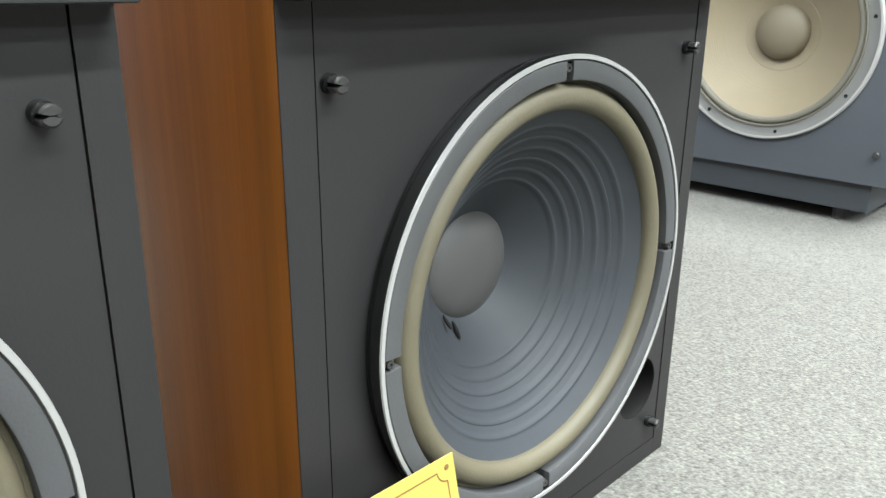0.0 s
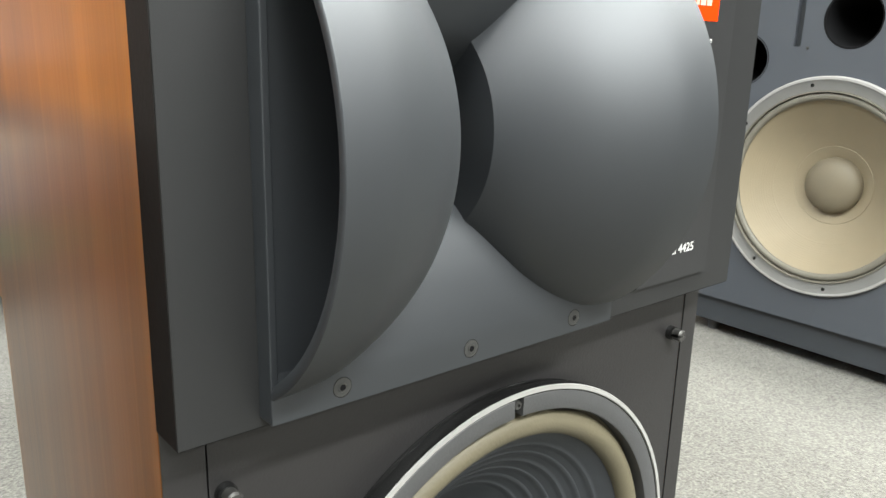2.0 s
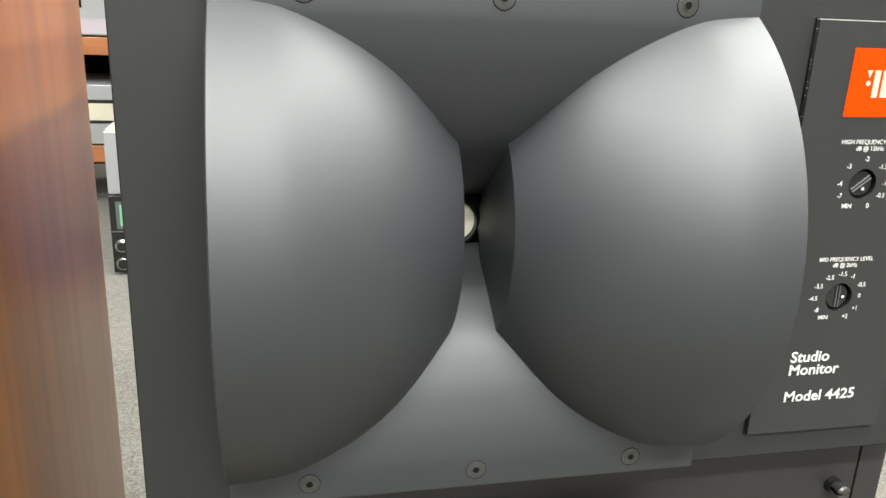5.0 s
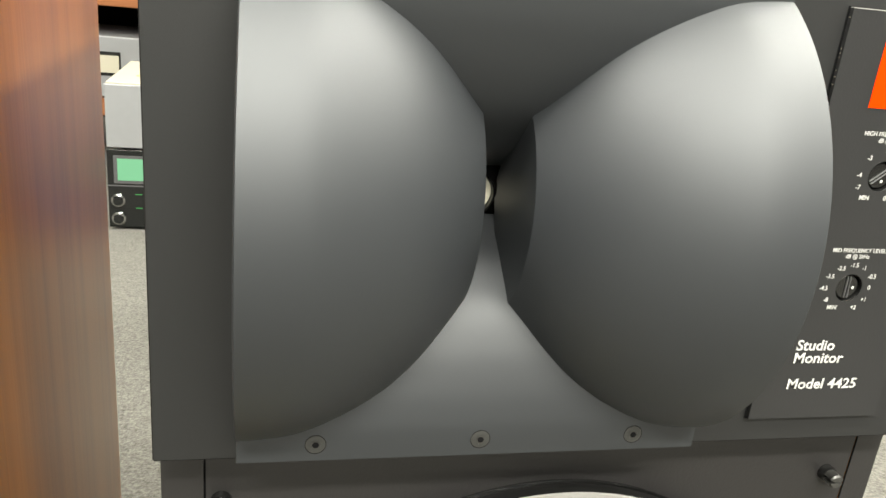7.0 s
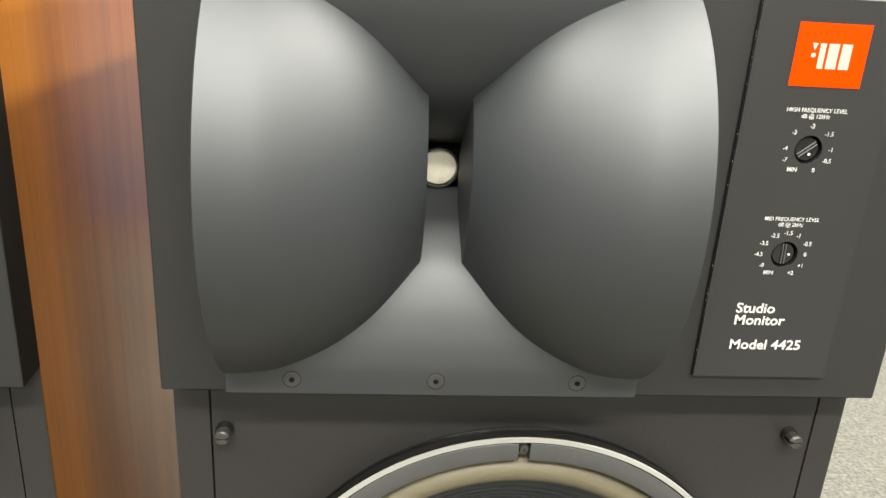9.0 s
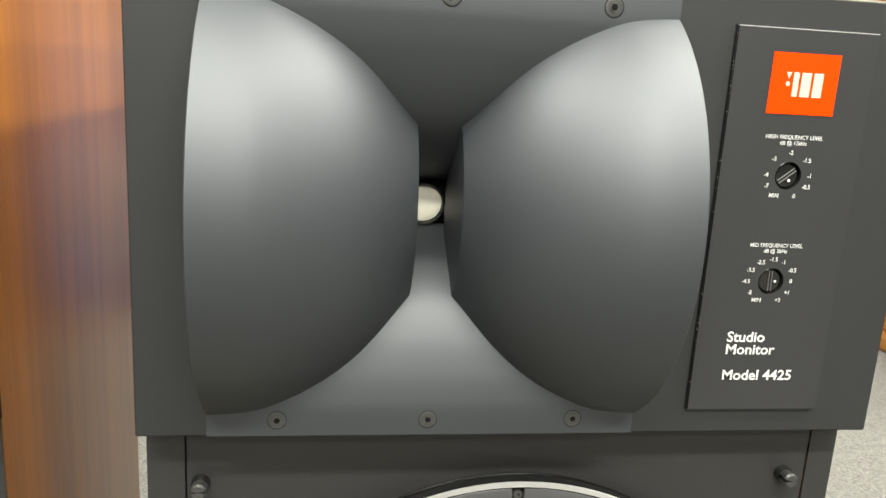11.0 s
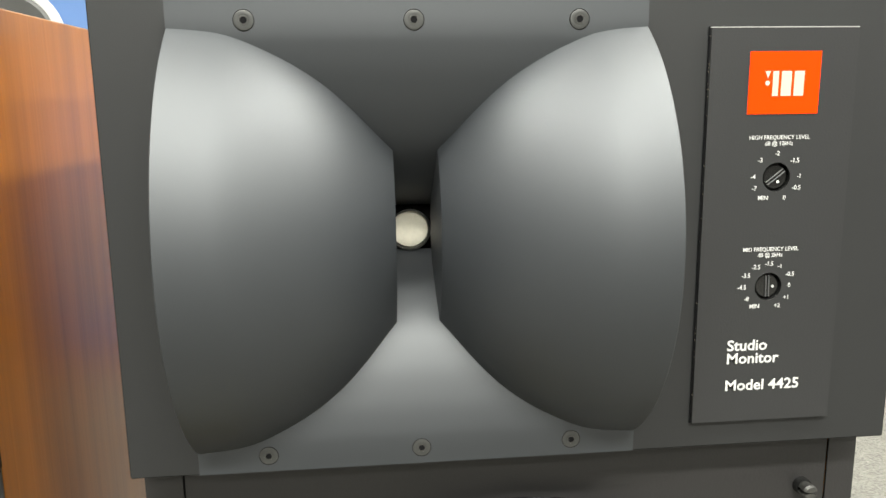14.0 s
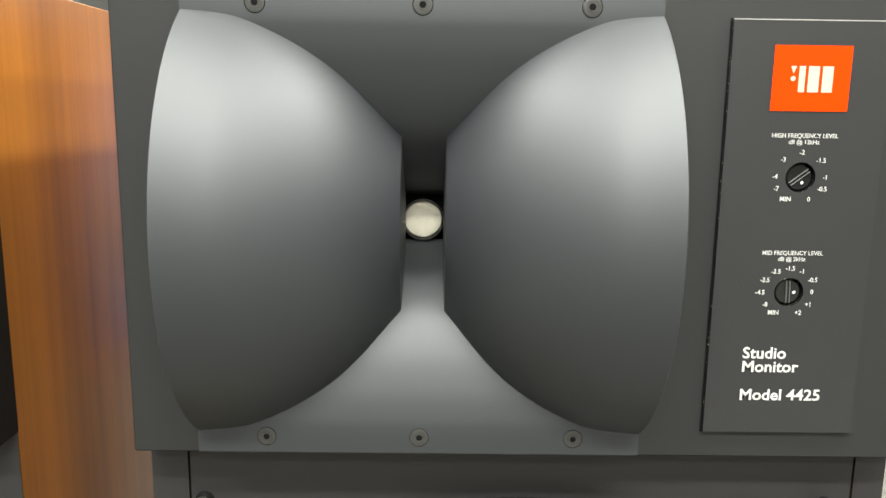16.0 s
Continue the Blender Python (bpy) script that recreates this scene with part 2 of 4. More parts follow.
WHITE_FRAME = mat("white_driver_frame", (0.4836, 0.4774, 0.4588), 0.5, vary=0.05, scale=40)
GREY_CONE = mat("pale_grey_cone", (0.12, 0.12, 0.118), 0.6, vary=0.1, scale=25)
LAVENDER = mat("lavender_grey_cone", (0.279, 0.248, 0.279), 0.6, vary=0.1, scale=25)
YELLOW_EDGE = mat("ochre_surround", (0.4464, 0.341, 0.1116), 0.6, vary=0.1, scale=30)
TAUPE = mat("taupe_grille_cloth", (0.1364, 0.1271, 0.1054), 0.9, vary=0.12, scale=160, bump=0.4, bump_scale=700)
LCD = glow("green_lcd", (0.24, 0.72, 0.42), 0.62)
GREEN_LIGHT = glow("green_lettering_light", (0.05, 0.50, 0.12), 0.42)
BLUE_LIGHT = glow("blue_display_light", (0.05, 0.16, 0.85), 1.1)
RED_LIGHT = glow("red_indicator", (0.95, 0.03, 0.08), 0.9)
TUBE = glow("fluorescent_diffuser", (0.95, 1.0, 0.98), 5.0)

# ---- mesh helpers ----


def link(name, bm, material, smooth=False):
    me = bpy.data.meshes.new(name)
    bm.normal_update()
    bm.to_mesh(me)
    bm.free()
    if smooth:
        me.shade_smooth()
        me.set_sharp_from_angle(angle=radians(32))
    me.materials.append(material)
    return new(name, me)


def part(name, bm, material, parent, label="", smooth=False, shift=None):
    if shift:
        bmesh.ops.translate(bm, verts=bm.verts, vec=shift)
    ob = link(name, bm, material, smooth)
    ob.parent = parent
    if label:
        tagged(ob, label=label)
    return ob


def root(name, label, category, group="", kind=""):
    return tagged(new(name), label, category, group, kind)


def box(x0, x1, y0, y1, z0, z1, bevel=0.0, bm=None, segments=2):
    bm2 = bmesh.new()
    bmesh.ops.create_cube(bm2, size=1.0)
    for v in bm2.verts:
        v.co = Vector((x0 if v.co.x < 0 else x1, y0 if v.co.y < 0 else y1, z0 if v.co.z < 0 else z1))
    if bevel:
        bmesh.ops.bevel(bm2, geom=list(bm2.edges), offset=bevel, segments=segments, affect="EDGES", profile=0.5)
    if bm is None:
        return bm2
    merge(bm, bm2)
    return bm


def merge(bm, other):
    me = bpy.data.meshes.new("tmp")
    other.to_mesh(me)
    other.free()
    bm.from_mesh(me)
    bpy.data.meshes.remove(me)
    return bm


def lathe(profile, cx, cz, n=96, a0=0.0, a1=2 * math.pi, closed=False):
    """Turns a profile of (radius, y) about the axis through (cx, cz) along y."""
    bm = bmesh.new()
    full = abs(a1 - a0 - 2 * math.pi) < 1e-6
    count = n if full else n + 1
    rings = []
    for r, y in profile:
        if r < 1e-6:
            rings.append([bm.verts.new((cx, y, cz))])
            continue
        rings.append([bm.verts.new((cx + r * math.cos(a0 + (a1 - a0) * i / n), y, cz + r * math.sin(a0 + (a1 - a0) * i / n))) for i in range(count)])
    pairs = list(zip(rings, rings[1:]))
    if closed:
        pairs.append((rings[-1], rings[0]))
    for p, q in pairs:
        for i in range(n):
            j = (i + 1) % count
            if len(p) == 1:
                bm.faces.new((p[0], q[j], q[i]))
            elif len(q) == 1:
                bm.faces.new((p[i], p[j], q[0]))
            else:
                bm.faces.new((p[i], p[j], q[j], q[i]))
    if closed and not full:
        bm.faces.new([r[0] for r in rings])
        bm.faces.new([r[-1] for r in reversed(rings)])
    bmesh.ops.recalc_face_normals(bm, faces=bm.faces) if closed else None
    return bm


def circle(cx, cz, r, n=64):
    return [(cx + r * math.cos(2 * math.pi * i / n), cz + r * math.sin(2 * math.pi * i / n)) for i in range(n)]


def slab(outer, holes, y0, y1, bevel=0.0):
    """A board in the xz plane from y0 (front) to y1, with openings right through it."""
    bm = bmesh.new()
    loops, edges = [], []
    for poly in [outer, *holes]:
        vs = [bm.verts.new((x, y0, z)) for x, z in poly]
        es = [bm.edges.new((vs[i], vs[(i + 1) % len(vs)])) for i in range(len(vs))]
        loops.append(vs)
        edges += es
    res = bmesh.ops.triangle_fill(bm, use_beauty=True, use_dissolve=False, edges=edges, normal=(0, -1, 0))
    front = [f for f in res["geom"] if isinstance(f, bmesh.types.BMFace)]
    twin = {v: bm.verts.new((v.co.x, y1, v.co.z)) for vs in loops for v in vs}
    for f in front:
        bm.faces.new([twin[v] for v in reversed(f.verts)])
    for vs in loops:
        for i in range(len(vs)):
            a, b = vs[i], vs[(i + 1) % len(vs)]
            bm.faces.new((a, b, twin[b], twin[a]))
    bmesh.ops.recalc_face_normals(bm, faces=bm.faces)
    return bm


def rect(x0, x1, z0, z1):
    return [(x0, z0), (x1, z0), (x1, z1), (x0, z1)]


def smooth_line(points, steps=8):
    """A smooth line through the points."""
    out = []
    P = [np.array(p, float) for p in points]
    P = [2 * P[0] - P[1], *P, 2 * P[-1] - P[-2]]
    for i in range(1, len(P) - 2):
        a, b, c, d = P[i - 1:i + 3]
        for k in range(steps):
            t = k / steps
            out.append(0.5 * (2 * b + (c - a) * t + (2 * a - 5 * b + 4 * c - d) * t * t + (3 * b - a - 3 * c + d) * t ** 3))
    out.append(P[-2])
    return out


def lettering(body, x, z, size, parent, y, material, shift, align="CENTER", thick=-0.00001, stretch=1.0, name="lettering"):
    cu = bpy.data.curves.new(name, "FONT")
    cu.body, cu.size, cu.align_x, cu.align_y, cu.offset = body, size, align, "CENTER", thick
    cu.extrude, cu.resolution_u = 0.00008, 3
    tmp = new("tmp", cu)
    bpy.context.view_layer.update()
    me = bpy.data.meshes.new_from_object(tmp.evaluated_get(bpy.context.evaluated_depsgraph_get()))
    bpy.data.objects.remove(tmp)
    me.transform(Matrix.Translation(Vector((x, y, z)) + Vector(shift)) @ pose(0, 0, 0, 90, 0, 0) @ Matrix.Diagonal((stretch, 1, 1, 1)))
    me.materials.clear()
    me.materials.append(material)
    ob = new(name, me)
    ob.parent = parent
    return ob


# ---- room ----
RX0, RX1, RY0, RY1 = -4.6, 6.6, -7.6, 3.4
ground = bmesh.new()
bmesh.ops.create_grid(ground, x_segments=2, y_segments=2, size=0.5)
for v in ground.verts:
    v.co = Vector(((RX0 + RX1) / 2 + v.co.x * (RX1 - RX0 + 0.2), (RY0 + RY1) / 2 + v.co.y * (RY1 - RY0 + 0.2), FZ))
floor = tagged(link("floor", ground, CARPET), "light grey heathered loop-pile shop carpet", "floor", kind="structure")
ceiling = tagged(link("ceiling", box(RX0 - 0.1, RX1 + 0.1, RY0 - 0.1, RY1 + 0.1, CEIL, CEIL + 0.1), CEILING), "white shop ceiling with fluorescent fittings", "ceiling", kind="structure")
# only the north wall is cream; the added unseen ones are darkened against bounce
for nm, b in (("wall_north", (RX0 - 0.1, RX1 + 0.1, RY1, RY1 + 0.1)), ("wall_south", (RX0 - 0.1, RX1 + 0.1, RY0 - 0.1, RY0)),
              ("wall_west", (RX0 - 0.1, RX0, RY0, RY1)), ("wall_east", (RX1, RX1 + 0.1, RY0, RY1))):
    tagged(link(nm, box(*b, FZ, CEIL), WALL if nm == "wall_north" else UNSEEN_WALL), "plain cream painted shop wall" if nm == "wall_north" else "plain unseen closing wall, toned dark to cut bounced light", "wall", kind="structure")

for fx, fy, lx, ly, watts in FITTINGS:
    fit_root = root("ceiling_light", "long white fluorescent ceiling light, switched on", "ceiling light", "ceiling lights")
    fit_root.location = (fx, fy, CEIL)
    hx, hy = lx / 2 + 0.03, ly / 2 + 0.03
    part("housing", box(-hx, hx, -hy, hy, -0.05, -0.001, 0.006), CEILING, fit_root)
    part("diffuser", box(-lx / 2, lx / 2, -ly / 2, ly / 2, -0.058, -0.051, 0.003), TUBE, fit_root, "glowing white diffuser")
    lamp = bpy.data.lights.new("tube_light", "AREA")
    lamp.shape, lamp.size, lamp.size_y, lamp.energy = "RECTANGLE", lx, ly, watts
    lamp.color = (0.95, 1.0, 0.99)
    lo = new("tube_light", lamp)
    lo.matrix_basis = pose(fx, fy, CEIL - 0.065)

# ---- the studio monitor loudspeaker ----
XL, XR = -0.149, 0.261           # cabinet sides
SEAM_L, SEAM_R = -0.129, 0.2440   # joint between cabinet edge and woofer baffle
CF, CB = 0.033, 0.335            # cabinet front and back
SPLIT, TOP = 0.399, 0.637        # lower edge of the horn board, top
S = (-0.056, 0.0, -FZ)           # shift to the cabinet's own origin
HZ = 0.5185                      # horn axis height
YC, RIM = 0.0646, 0.1216         # axis and radius of the horn's round lips


def horn_half_width(r):
    u = min(1.0, max(0.0, (r - 0.0619) / (RIM - 0.0619)))
    return 0.0108 + 0.0470 * u + 0.0350 * u ** 4 + 0.0190 * u ** 60


R_STEPS = [i / 40 * 0.95 for i in range(40)] + [0.95 + 0.05 * i / 16 for i in range(17)]
R_KEYS = [(0.0619 + (RIM - 0.0619) * u, horn_half_width(0.0619 + (RIM - 0.0619) * u)) for u in R_STEPS]
WALL_KEYS = smooth_line([(0.0, 0.1160), (0.0, 0.1035), (0.0009, 0.0950), (0.0042, 0.0810), (0.0110, 0.0630), (0.0220, 0.0450), (0.0400, 0.0270), (0.0650, 0.0118), (0.0760, 0.0112)], 7)
LOWER_KEYS = smooth_line([(0.0, 0.1145), (0.0, 0.1035), (0.0009, 0.0950), (0.0042, 0.0810), (0.0110, 0.0630), (0.0220, 0.0455), (0.0400, 0.0308), (0.0560, 0.0205), (0.0645, 0.0152), (0.0665, 0.0146)], 7)


def horn_lobe(side):
    """One cheek of the horn: an outer flare turned about a level axis, with a rounded lip and a hollow back."""
    bm = bmesh.new()
    section = [(0.005, 0.0100), (0.045, 0.0103)] + [(float(r), float(w)) for r, w in R_KEYS]
    section += [(RIM - 0.0003, 0.1121), (RIM - 0.0012, 0.1124), (RIM - 0.003, 0.1124), (RIM - 0.006, 0.1108)]
    section += [(float(r) - 0.001, float(w) + 0.0045) for r, w in reversed(R_KEYS[:-14])]
    N = 72
    lean = 0.0014 if side > 0 else -0.0004    # the throat sits a little off the mouth's axis
    grid = []
    for i in range(N + 1):
        a = radians(-66 + 132 * i / N)
        grid.append([bm.verts.new((side * (w + lean * min(1.0, max(0.0, (RIM - r) / (RIM - 0.0619)))), YC - r * math.cos(a), HZ + r * math.sin(a))) for r, w in section])
    for p, q in zip(grid, grid[1:]):
        for j in range(len(section) - 1):
            f = (p[j], p[j + 1], q[j + 1], q[j])
            bm.faces.new(f if side > 0 else f[::-1])
    return bm


def horn_bed(side):
    """The flat of the flange behind a cheek."""
    bm = bmesh.new()
    prev = None
    for i in range(41):
        z = -0.1035 + 0.207 * i / 40
        w = min(0.1085, horn_half_width(math.hypot(YC, z)) + 0.003)
        pair = [bm.verts.new((side * w, 0.0015, HZ + z)), bm.verts.new((side * 0.1118, 0.0015, HZ + z))]
        if prev:
            f = (prev[0], prev[1], pair[1], pair[0])
            bm.faces.new(f if side > 0 else f[::-1])
        prev = pair
    return bm


def horn_throat_wall(up):
    bm = bmesh.new()
    prev = None
    for y, z in (WALL_KEYS if up > 0 else LOWER_KEYS):
        row = [bm.verts.new((x, float(y), HZ + up * float(z))) for x in np.linspace(-0.1123, 0.1123, 9)]
        if prev:
            for i in range(8):
                f = (prev[i], prev[i + 1], row[i + 1], row[i])
                bm.faces.new(f if up < 0 else f[::-1])
        prev = row
    return bm


def ribbed_cone(r_out, y_out, r_in, y_in, ribs, rib_from, rib_to, height, curve=0.12):
    prof = []
    for i in range(97):
        t = i / 96
        r = r_out + (r_in - r_out) * t
        y = y_out + (y_in - y_out) * (t + curve * math.sin(math.pi * t))
        if ribs and rib_to <= r <= rib_from:
            u = (rib_from - r) / (rib_from - rib_to) * ribs
            d = abs(u - math.floor(u) - 0.5) * 2
            y -= height * max(0.0, 1 - (d / 0.45) ** 2)
        prof.append((r, y))
    return prof


def fork_pin(x, z, parent):
    """Grille pin: a collar and a split, sprung stud."""
    pin = part("grille_pin", lathe([(0.0001, CF - 0.004), (0.0048, CF - 0.004), (0.0052, CF - 0.003), (0.0052, CF + 0.001)], x, z, 20), KNOB, parent, smooth=True, shift=S)
    for a in (0.30, math.pi + 0.30):
        part("prong", lathe([(0.0004, CF - 0.0110), (0.0036, CF - 0.0110), (0.0046, CF - 0.0098), (0.0042, CF - 0.008), (0.0042, CF - 0.003), (0.0004, CF - 0.003)], x, z, 10, a, a + math.pi - 0.60, closed=True),
             STEEL, pin, "dull steel split stud", smooth=True, shift=S)


def build_monitor():
    m = root("studio_monitor", "walnut-sided studio monitor loudspeaker with charcoal horn and ribbed woofer", "loudspeaker", "pair of studio monitors")
    zb = FZ + 0.0005
    part("side_panel", box(XL, XL + 0.019, CF + 0.0012, CB, zb, TOP + 0.0034, 0.0008), TEAK, m, "walnut veneer side", shift=S)
    part("side_panel", box(XR - 0.0165, XR, CF + 0.0012, CB, zb, TOP + 0.0034, 0.0008), TEAK, m, "walnut veneer side", shift=S)
    part("top_panel", box(XL + 0.0192, XR - 0.0168, CF + 0.0012, CB, TOP - 0.019, TOP + 0.0034), EDGE_PAINT, m, shift=S)
    part("top_veneer", box(XL + 0.0025, XR - 0.0025, CF + 0.0012, CB - 0.001, TOP + 0.0036, TOP + 0.0040), TOP_SHEEN, m, "satin black top with a pale sheen put into its colour", shift=S)
    part("bottom_panel", box(XL + 0.0192, XR - 0.0168, CF + 0.0012, CB, zb, zb + 0.0175), EDGE_PAINT, m, shift=S)
    part("back_panel", box(XL + 0.0192, XR - 0.0168, CB - 0.016, CB - 0.002, zb + 0.018, TOP - 0.0195), EDGE_PAINT, m, shift=S)
    for nm, b in (("front_edge", (XL, SEAM_L, zb, SPLIT + 0.004)), ("front_edge", (SEAM_R, XR, zb, SPLIT + 0.004)), ("front_edge", (SEAM_L + 0.0003, SEAM_R - 0.0003, zb, 0.0022))):
        part(nm, box(b[0], b[1], CF, CF + 0.0011, b[2], b[3]), BAFFLE_PAINT, m, "black painted cabinet edge", shift=S)
    # woofer board with openings for the driver and the port
    wx, wz = 0.0575, 0.2035
    px, pz, pr = 0.2055, 0.0685, 0.0285
    part("woofer_baffle", slab(rect(SEAM_L + 0.0011, SEAM_R - 0.0011, 0.0033, SPLIT + 0.004), [circle(wx, wz, 0.150, 96), circle(px, pz, pr, 48)], CF + 0.0005, CF + 0.018),
         BAFFLE_PAINT, m, "dark grey painted baffle", shift=S)
    part("seam", slab(rect(SEAM_L - 0.0005, SEAM_R + 0.0005, 0.0015, SPLIT), [circle(wx, wz, 0.1505, 64), circle(px, pz, pr + 0.001, 40)], CF + 0.0025, CF + 0.017), DARK, m, "dark joint round the baffle", shift=S)
    port = part("port_tube", lathe([(pr + 0.0015, CF + 0.0005), (pr - 0.0004, CF + 0.0008), (pr - 0.0012, CF + 0.003), (pr - 0.0015, CF + 0.11), (0.0, CF + 0.11)], px, pz, 48), EDGE_PAINT, m, "black bass-reflex tube", smooth=True, shift=S)
    # woofer
    w = part("woofer", lathe([(0.1586, CF + 0.0004), (0.1588, CF - 0.0030), (0.1610, CF - 0.0070), (0.1613, CF - 0.0125), (0.1608, CF - 0.0142), (0.1570, CF - 0.0142), (0.1565, CF - 0.0128), (0.1500, CF - 0.0085), (0.1446, CF - 0.002), (0.1440, CF + 0.004), (0.149, CF + 0.05), (0.05, CF + 0.105)], wx, wz, 128),
             KNOB, m, "black cast driver chassis", smooth=True, shift=S)
    part("bright_rim", lathe([(0.1580, CF - 0.0140), (0.1582, CF - 0.0152), (0.1608, CF - 0.0152), (0.1612, CF - 0.0140)], wx, wz, 128, closed=True), RING, w, "bright machined rim", smooth=True, shift=S)
    part("rear_gasket", lathe([(0.1586, CF - 0.0003), (0.1596, CF - 0.0003), (0.1596, CF - 0.0012), (0.1586, CF - 0.0012)], wx, wz, 96, closed=True), KNOB, w, smooth=True, shift=S)
    gap = 0.024
    for k in range(4):
        a0 = math.pi / 2 * k + gap
        part("gasket_segment", lathe([(0.1448, CF - 0.0020), (0.1448, CF - 0.0138), (0.1460, CF - 0.0145), (0.1566, CF - 0.0145), (0.1572, CF - 0.0138), (0.1572, CF - 0.0085)], wx, wz, 40, a0, a0 + math.pi / 2 - 2 * gap, closed=True),
             GASKET, w, "grey clamping ring segment", smooth=True, shift=S)
        ca, sa = math.cos(math.pi / 2 * k), math.sin(math.pi / 2 * k)
        sx, sz = wx + 0.1525 * ca, wz + 0.1525 * sa
        part("mounting_screw", lathe([(0.0, CF - 0.0125), (0.0010, CF - 0.0125), (0.0012, CF - 0.0140), (0.0026, CF - 0.0138), (0.0030, CF - 0.0120), (0.0030, CF - 0.008)], sx, sz, 14), STEEL, w, smooth=True, shift=S)
    roll = [(0.1446, CF - 0.0035)] + [(0.1335 + 0.0085 * math.cos(math.pi * i / 16), CF - 0.0040 - 0.0085 * math.sin(math.pi * i / 16)) for i in range(17)] + [(0.1250, CF + 0.0010)]
    part("surround", lathe(roll, wx, wz, 128), SURROUND, w, "olive half-roll surround", smooth=True, shift=S)
    part("cone", lathe(ribbed_cone(0.1258, CF - 0.0038, 0.030, CF + 0.080, 6, 0.1165, 0.066, 0.0013, -0.03), wx, wz, 128), CONE, w, "dark grey ribbed paper cone", smooth=True, shift=S)
    dome = [(0.0440 * math.cos(t), CF + 0.0735 - 0.0135 * math.sin(t)) for t in np.linspace(0, math.pi / 2, 14)]
    dome[-1] = (0.0, dome[-1][1])
    part("dust_cap", lathe([(0.0450, CF + 0.0745), *dome], wx, wz, 72), CAP, w, "smooth grey dust cap", smooth=True, shift=S)
    for dx, z0, drop in ((-0.0335, wz - 0.0290, 0.009), (-0.0235, wz - 0.0365, 0.013)):
        bm = bmesh.new()
        bmesh.ops.create_uvsphere(bm, u_segments=10, v_segments=8, radius=1.0)
        for v in bm.verts:
            v.co = Vector((wx + dx + v.co.x * 0.0016, CF + 0.0625 + v.co.y * 0.002 - (1 - v.co.z) * 0.0042, z0 - drop * 0.5 + v.co.z * drop * 0.50))
        part("lead_wire_blob", bm, EDGE_PAINT, w, "black glue over the lead wire", smooth=True, shift=S)
    for x, z in ((-0.1205, 0.3595), (0.2285, 0.3595), (0.2285, 0.0275), (-0.1205, 0.0275)):
        fork_pin(x, z, m)
    # horn board, proud of the woofer board
    controls = ((0.1866, 0.5468, 38), (0.1862, 0.4887, 92))
    wells = [circle(kx, kz, 0.0078, 40) for kx, kz, _ in controls]
    hb = part("horn_board", slab(rect(XL, XR, SPLIT, TOP), [rect(-0.1085, 0.1085, HZ - 0.108, HZ + 0.108), *wells], 0.0115, CF + 0.0005), BLACK_PAINT, m, "black painted horn board", shift=S)
    for v in hb.data.vertices:
        if v.co.y > CF - 0.001 and v.co.z > TOP + S[2] - 0.001:
            v.co.z += 0.0034
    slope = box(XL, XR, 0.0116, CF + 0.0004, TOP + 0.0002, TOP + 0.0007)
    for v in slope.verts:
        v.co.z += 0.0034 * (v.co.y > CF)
    # sloping edge paled by colour, as if mirroring the ceiling
    part("board_edge", slope, TOP_SHEEN, hb, "black sloping top edge with a pale sheen put into its colour", shift=S)
    for x in (XL - 0.0005, XR):
        part("board_edge", box(x, x + 0.0005, 0.0118, CF + 0.0009, SPLIT + 0.0002, TOP - 0.0002), EDGE_PAINT, hb, "black board edge", shift=S)
    part("board_edge", box(XL, XR, 0.0118, CF - 0.0002, SPLIT - 0.0005, SPLIT), EDGE_PAINT, hb, "black board edge", shift=S)
    horn = part("horn", horn_throat_wall(-1), HORN_PLASTIC, m, "charcoal moulded constant-directivity horn", smooth=True, shift=S)
    part("upper_throat", horn_throat_wall(1), HORN_PLASTIC, horn, smooth=True, shift=S)
    for s in (-1, 1):
        part("horn_cheek", horn_lobe(s), HORN_PLASTIC, horn, "flared satin horn cheek", smooth=True, shift=S)
        part("horn_bed", horn_bed(s), HORN_PLASTIC, horn, shift=S)
        part("flange_side", box(min(s * 0.1088, s * 0.1125), max(s * 0.1088, s * 0.1125), 0.0004, 0.0116, HZ - 0.1148, HZ + 0.1165, 0.0006), HORN_PLASTIC, horn, shift=S)
    part("flange_top", box(-0.1086, 0.1086, 0.0003, 0.0116, HZ + 0.1035, HZ + 0.1165, 0.0005), HORN_PLASTIC, horn, shift=S)
    part("flange_bottom", box(-0.1086, 0.1086, 0.0003, 0.0116, HZ - 0.1148, HZ - 0.1035, 0.0005), HORN_PLASTIC, horn, shift=S)
    # black sheet that puts the shade behind the throat into the colour
    part("throat_shade_back", box(-0.02, 0.02, 0.0740, 0.0800, HZ - 0.05, HZ + 0.05), DARK, horn, shift=S)
    part("throat_ring", lathe([(0.0118, 0.0740), (0.0118, 0.0632), (0.0108, 0.0632), (0.0106, 0.0720)], 0, HZ - 0.0030, 40), KNOB, horn, smooth=True, shift=S)
    part("diaphragm", lathe([(0.0106, 0.0680), (0.0103, 0.0664), (0.0080, 0.0655), (0.0045, 0.0650), (0.0, 0.0648)], 0, HZ - 0.0030, 40), DOME, horn, "cream compression-driver screen", smooth=True, shift=S)
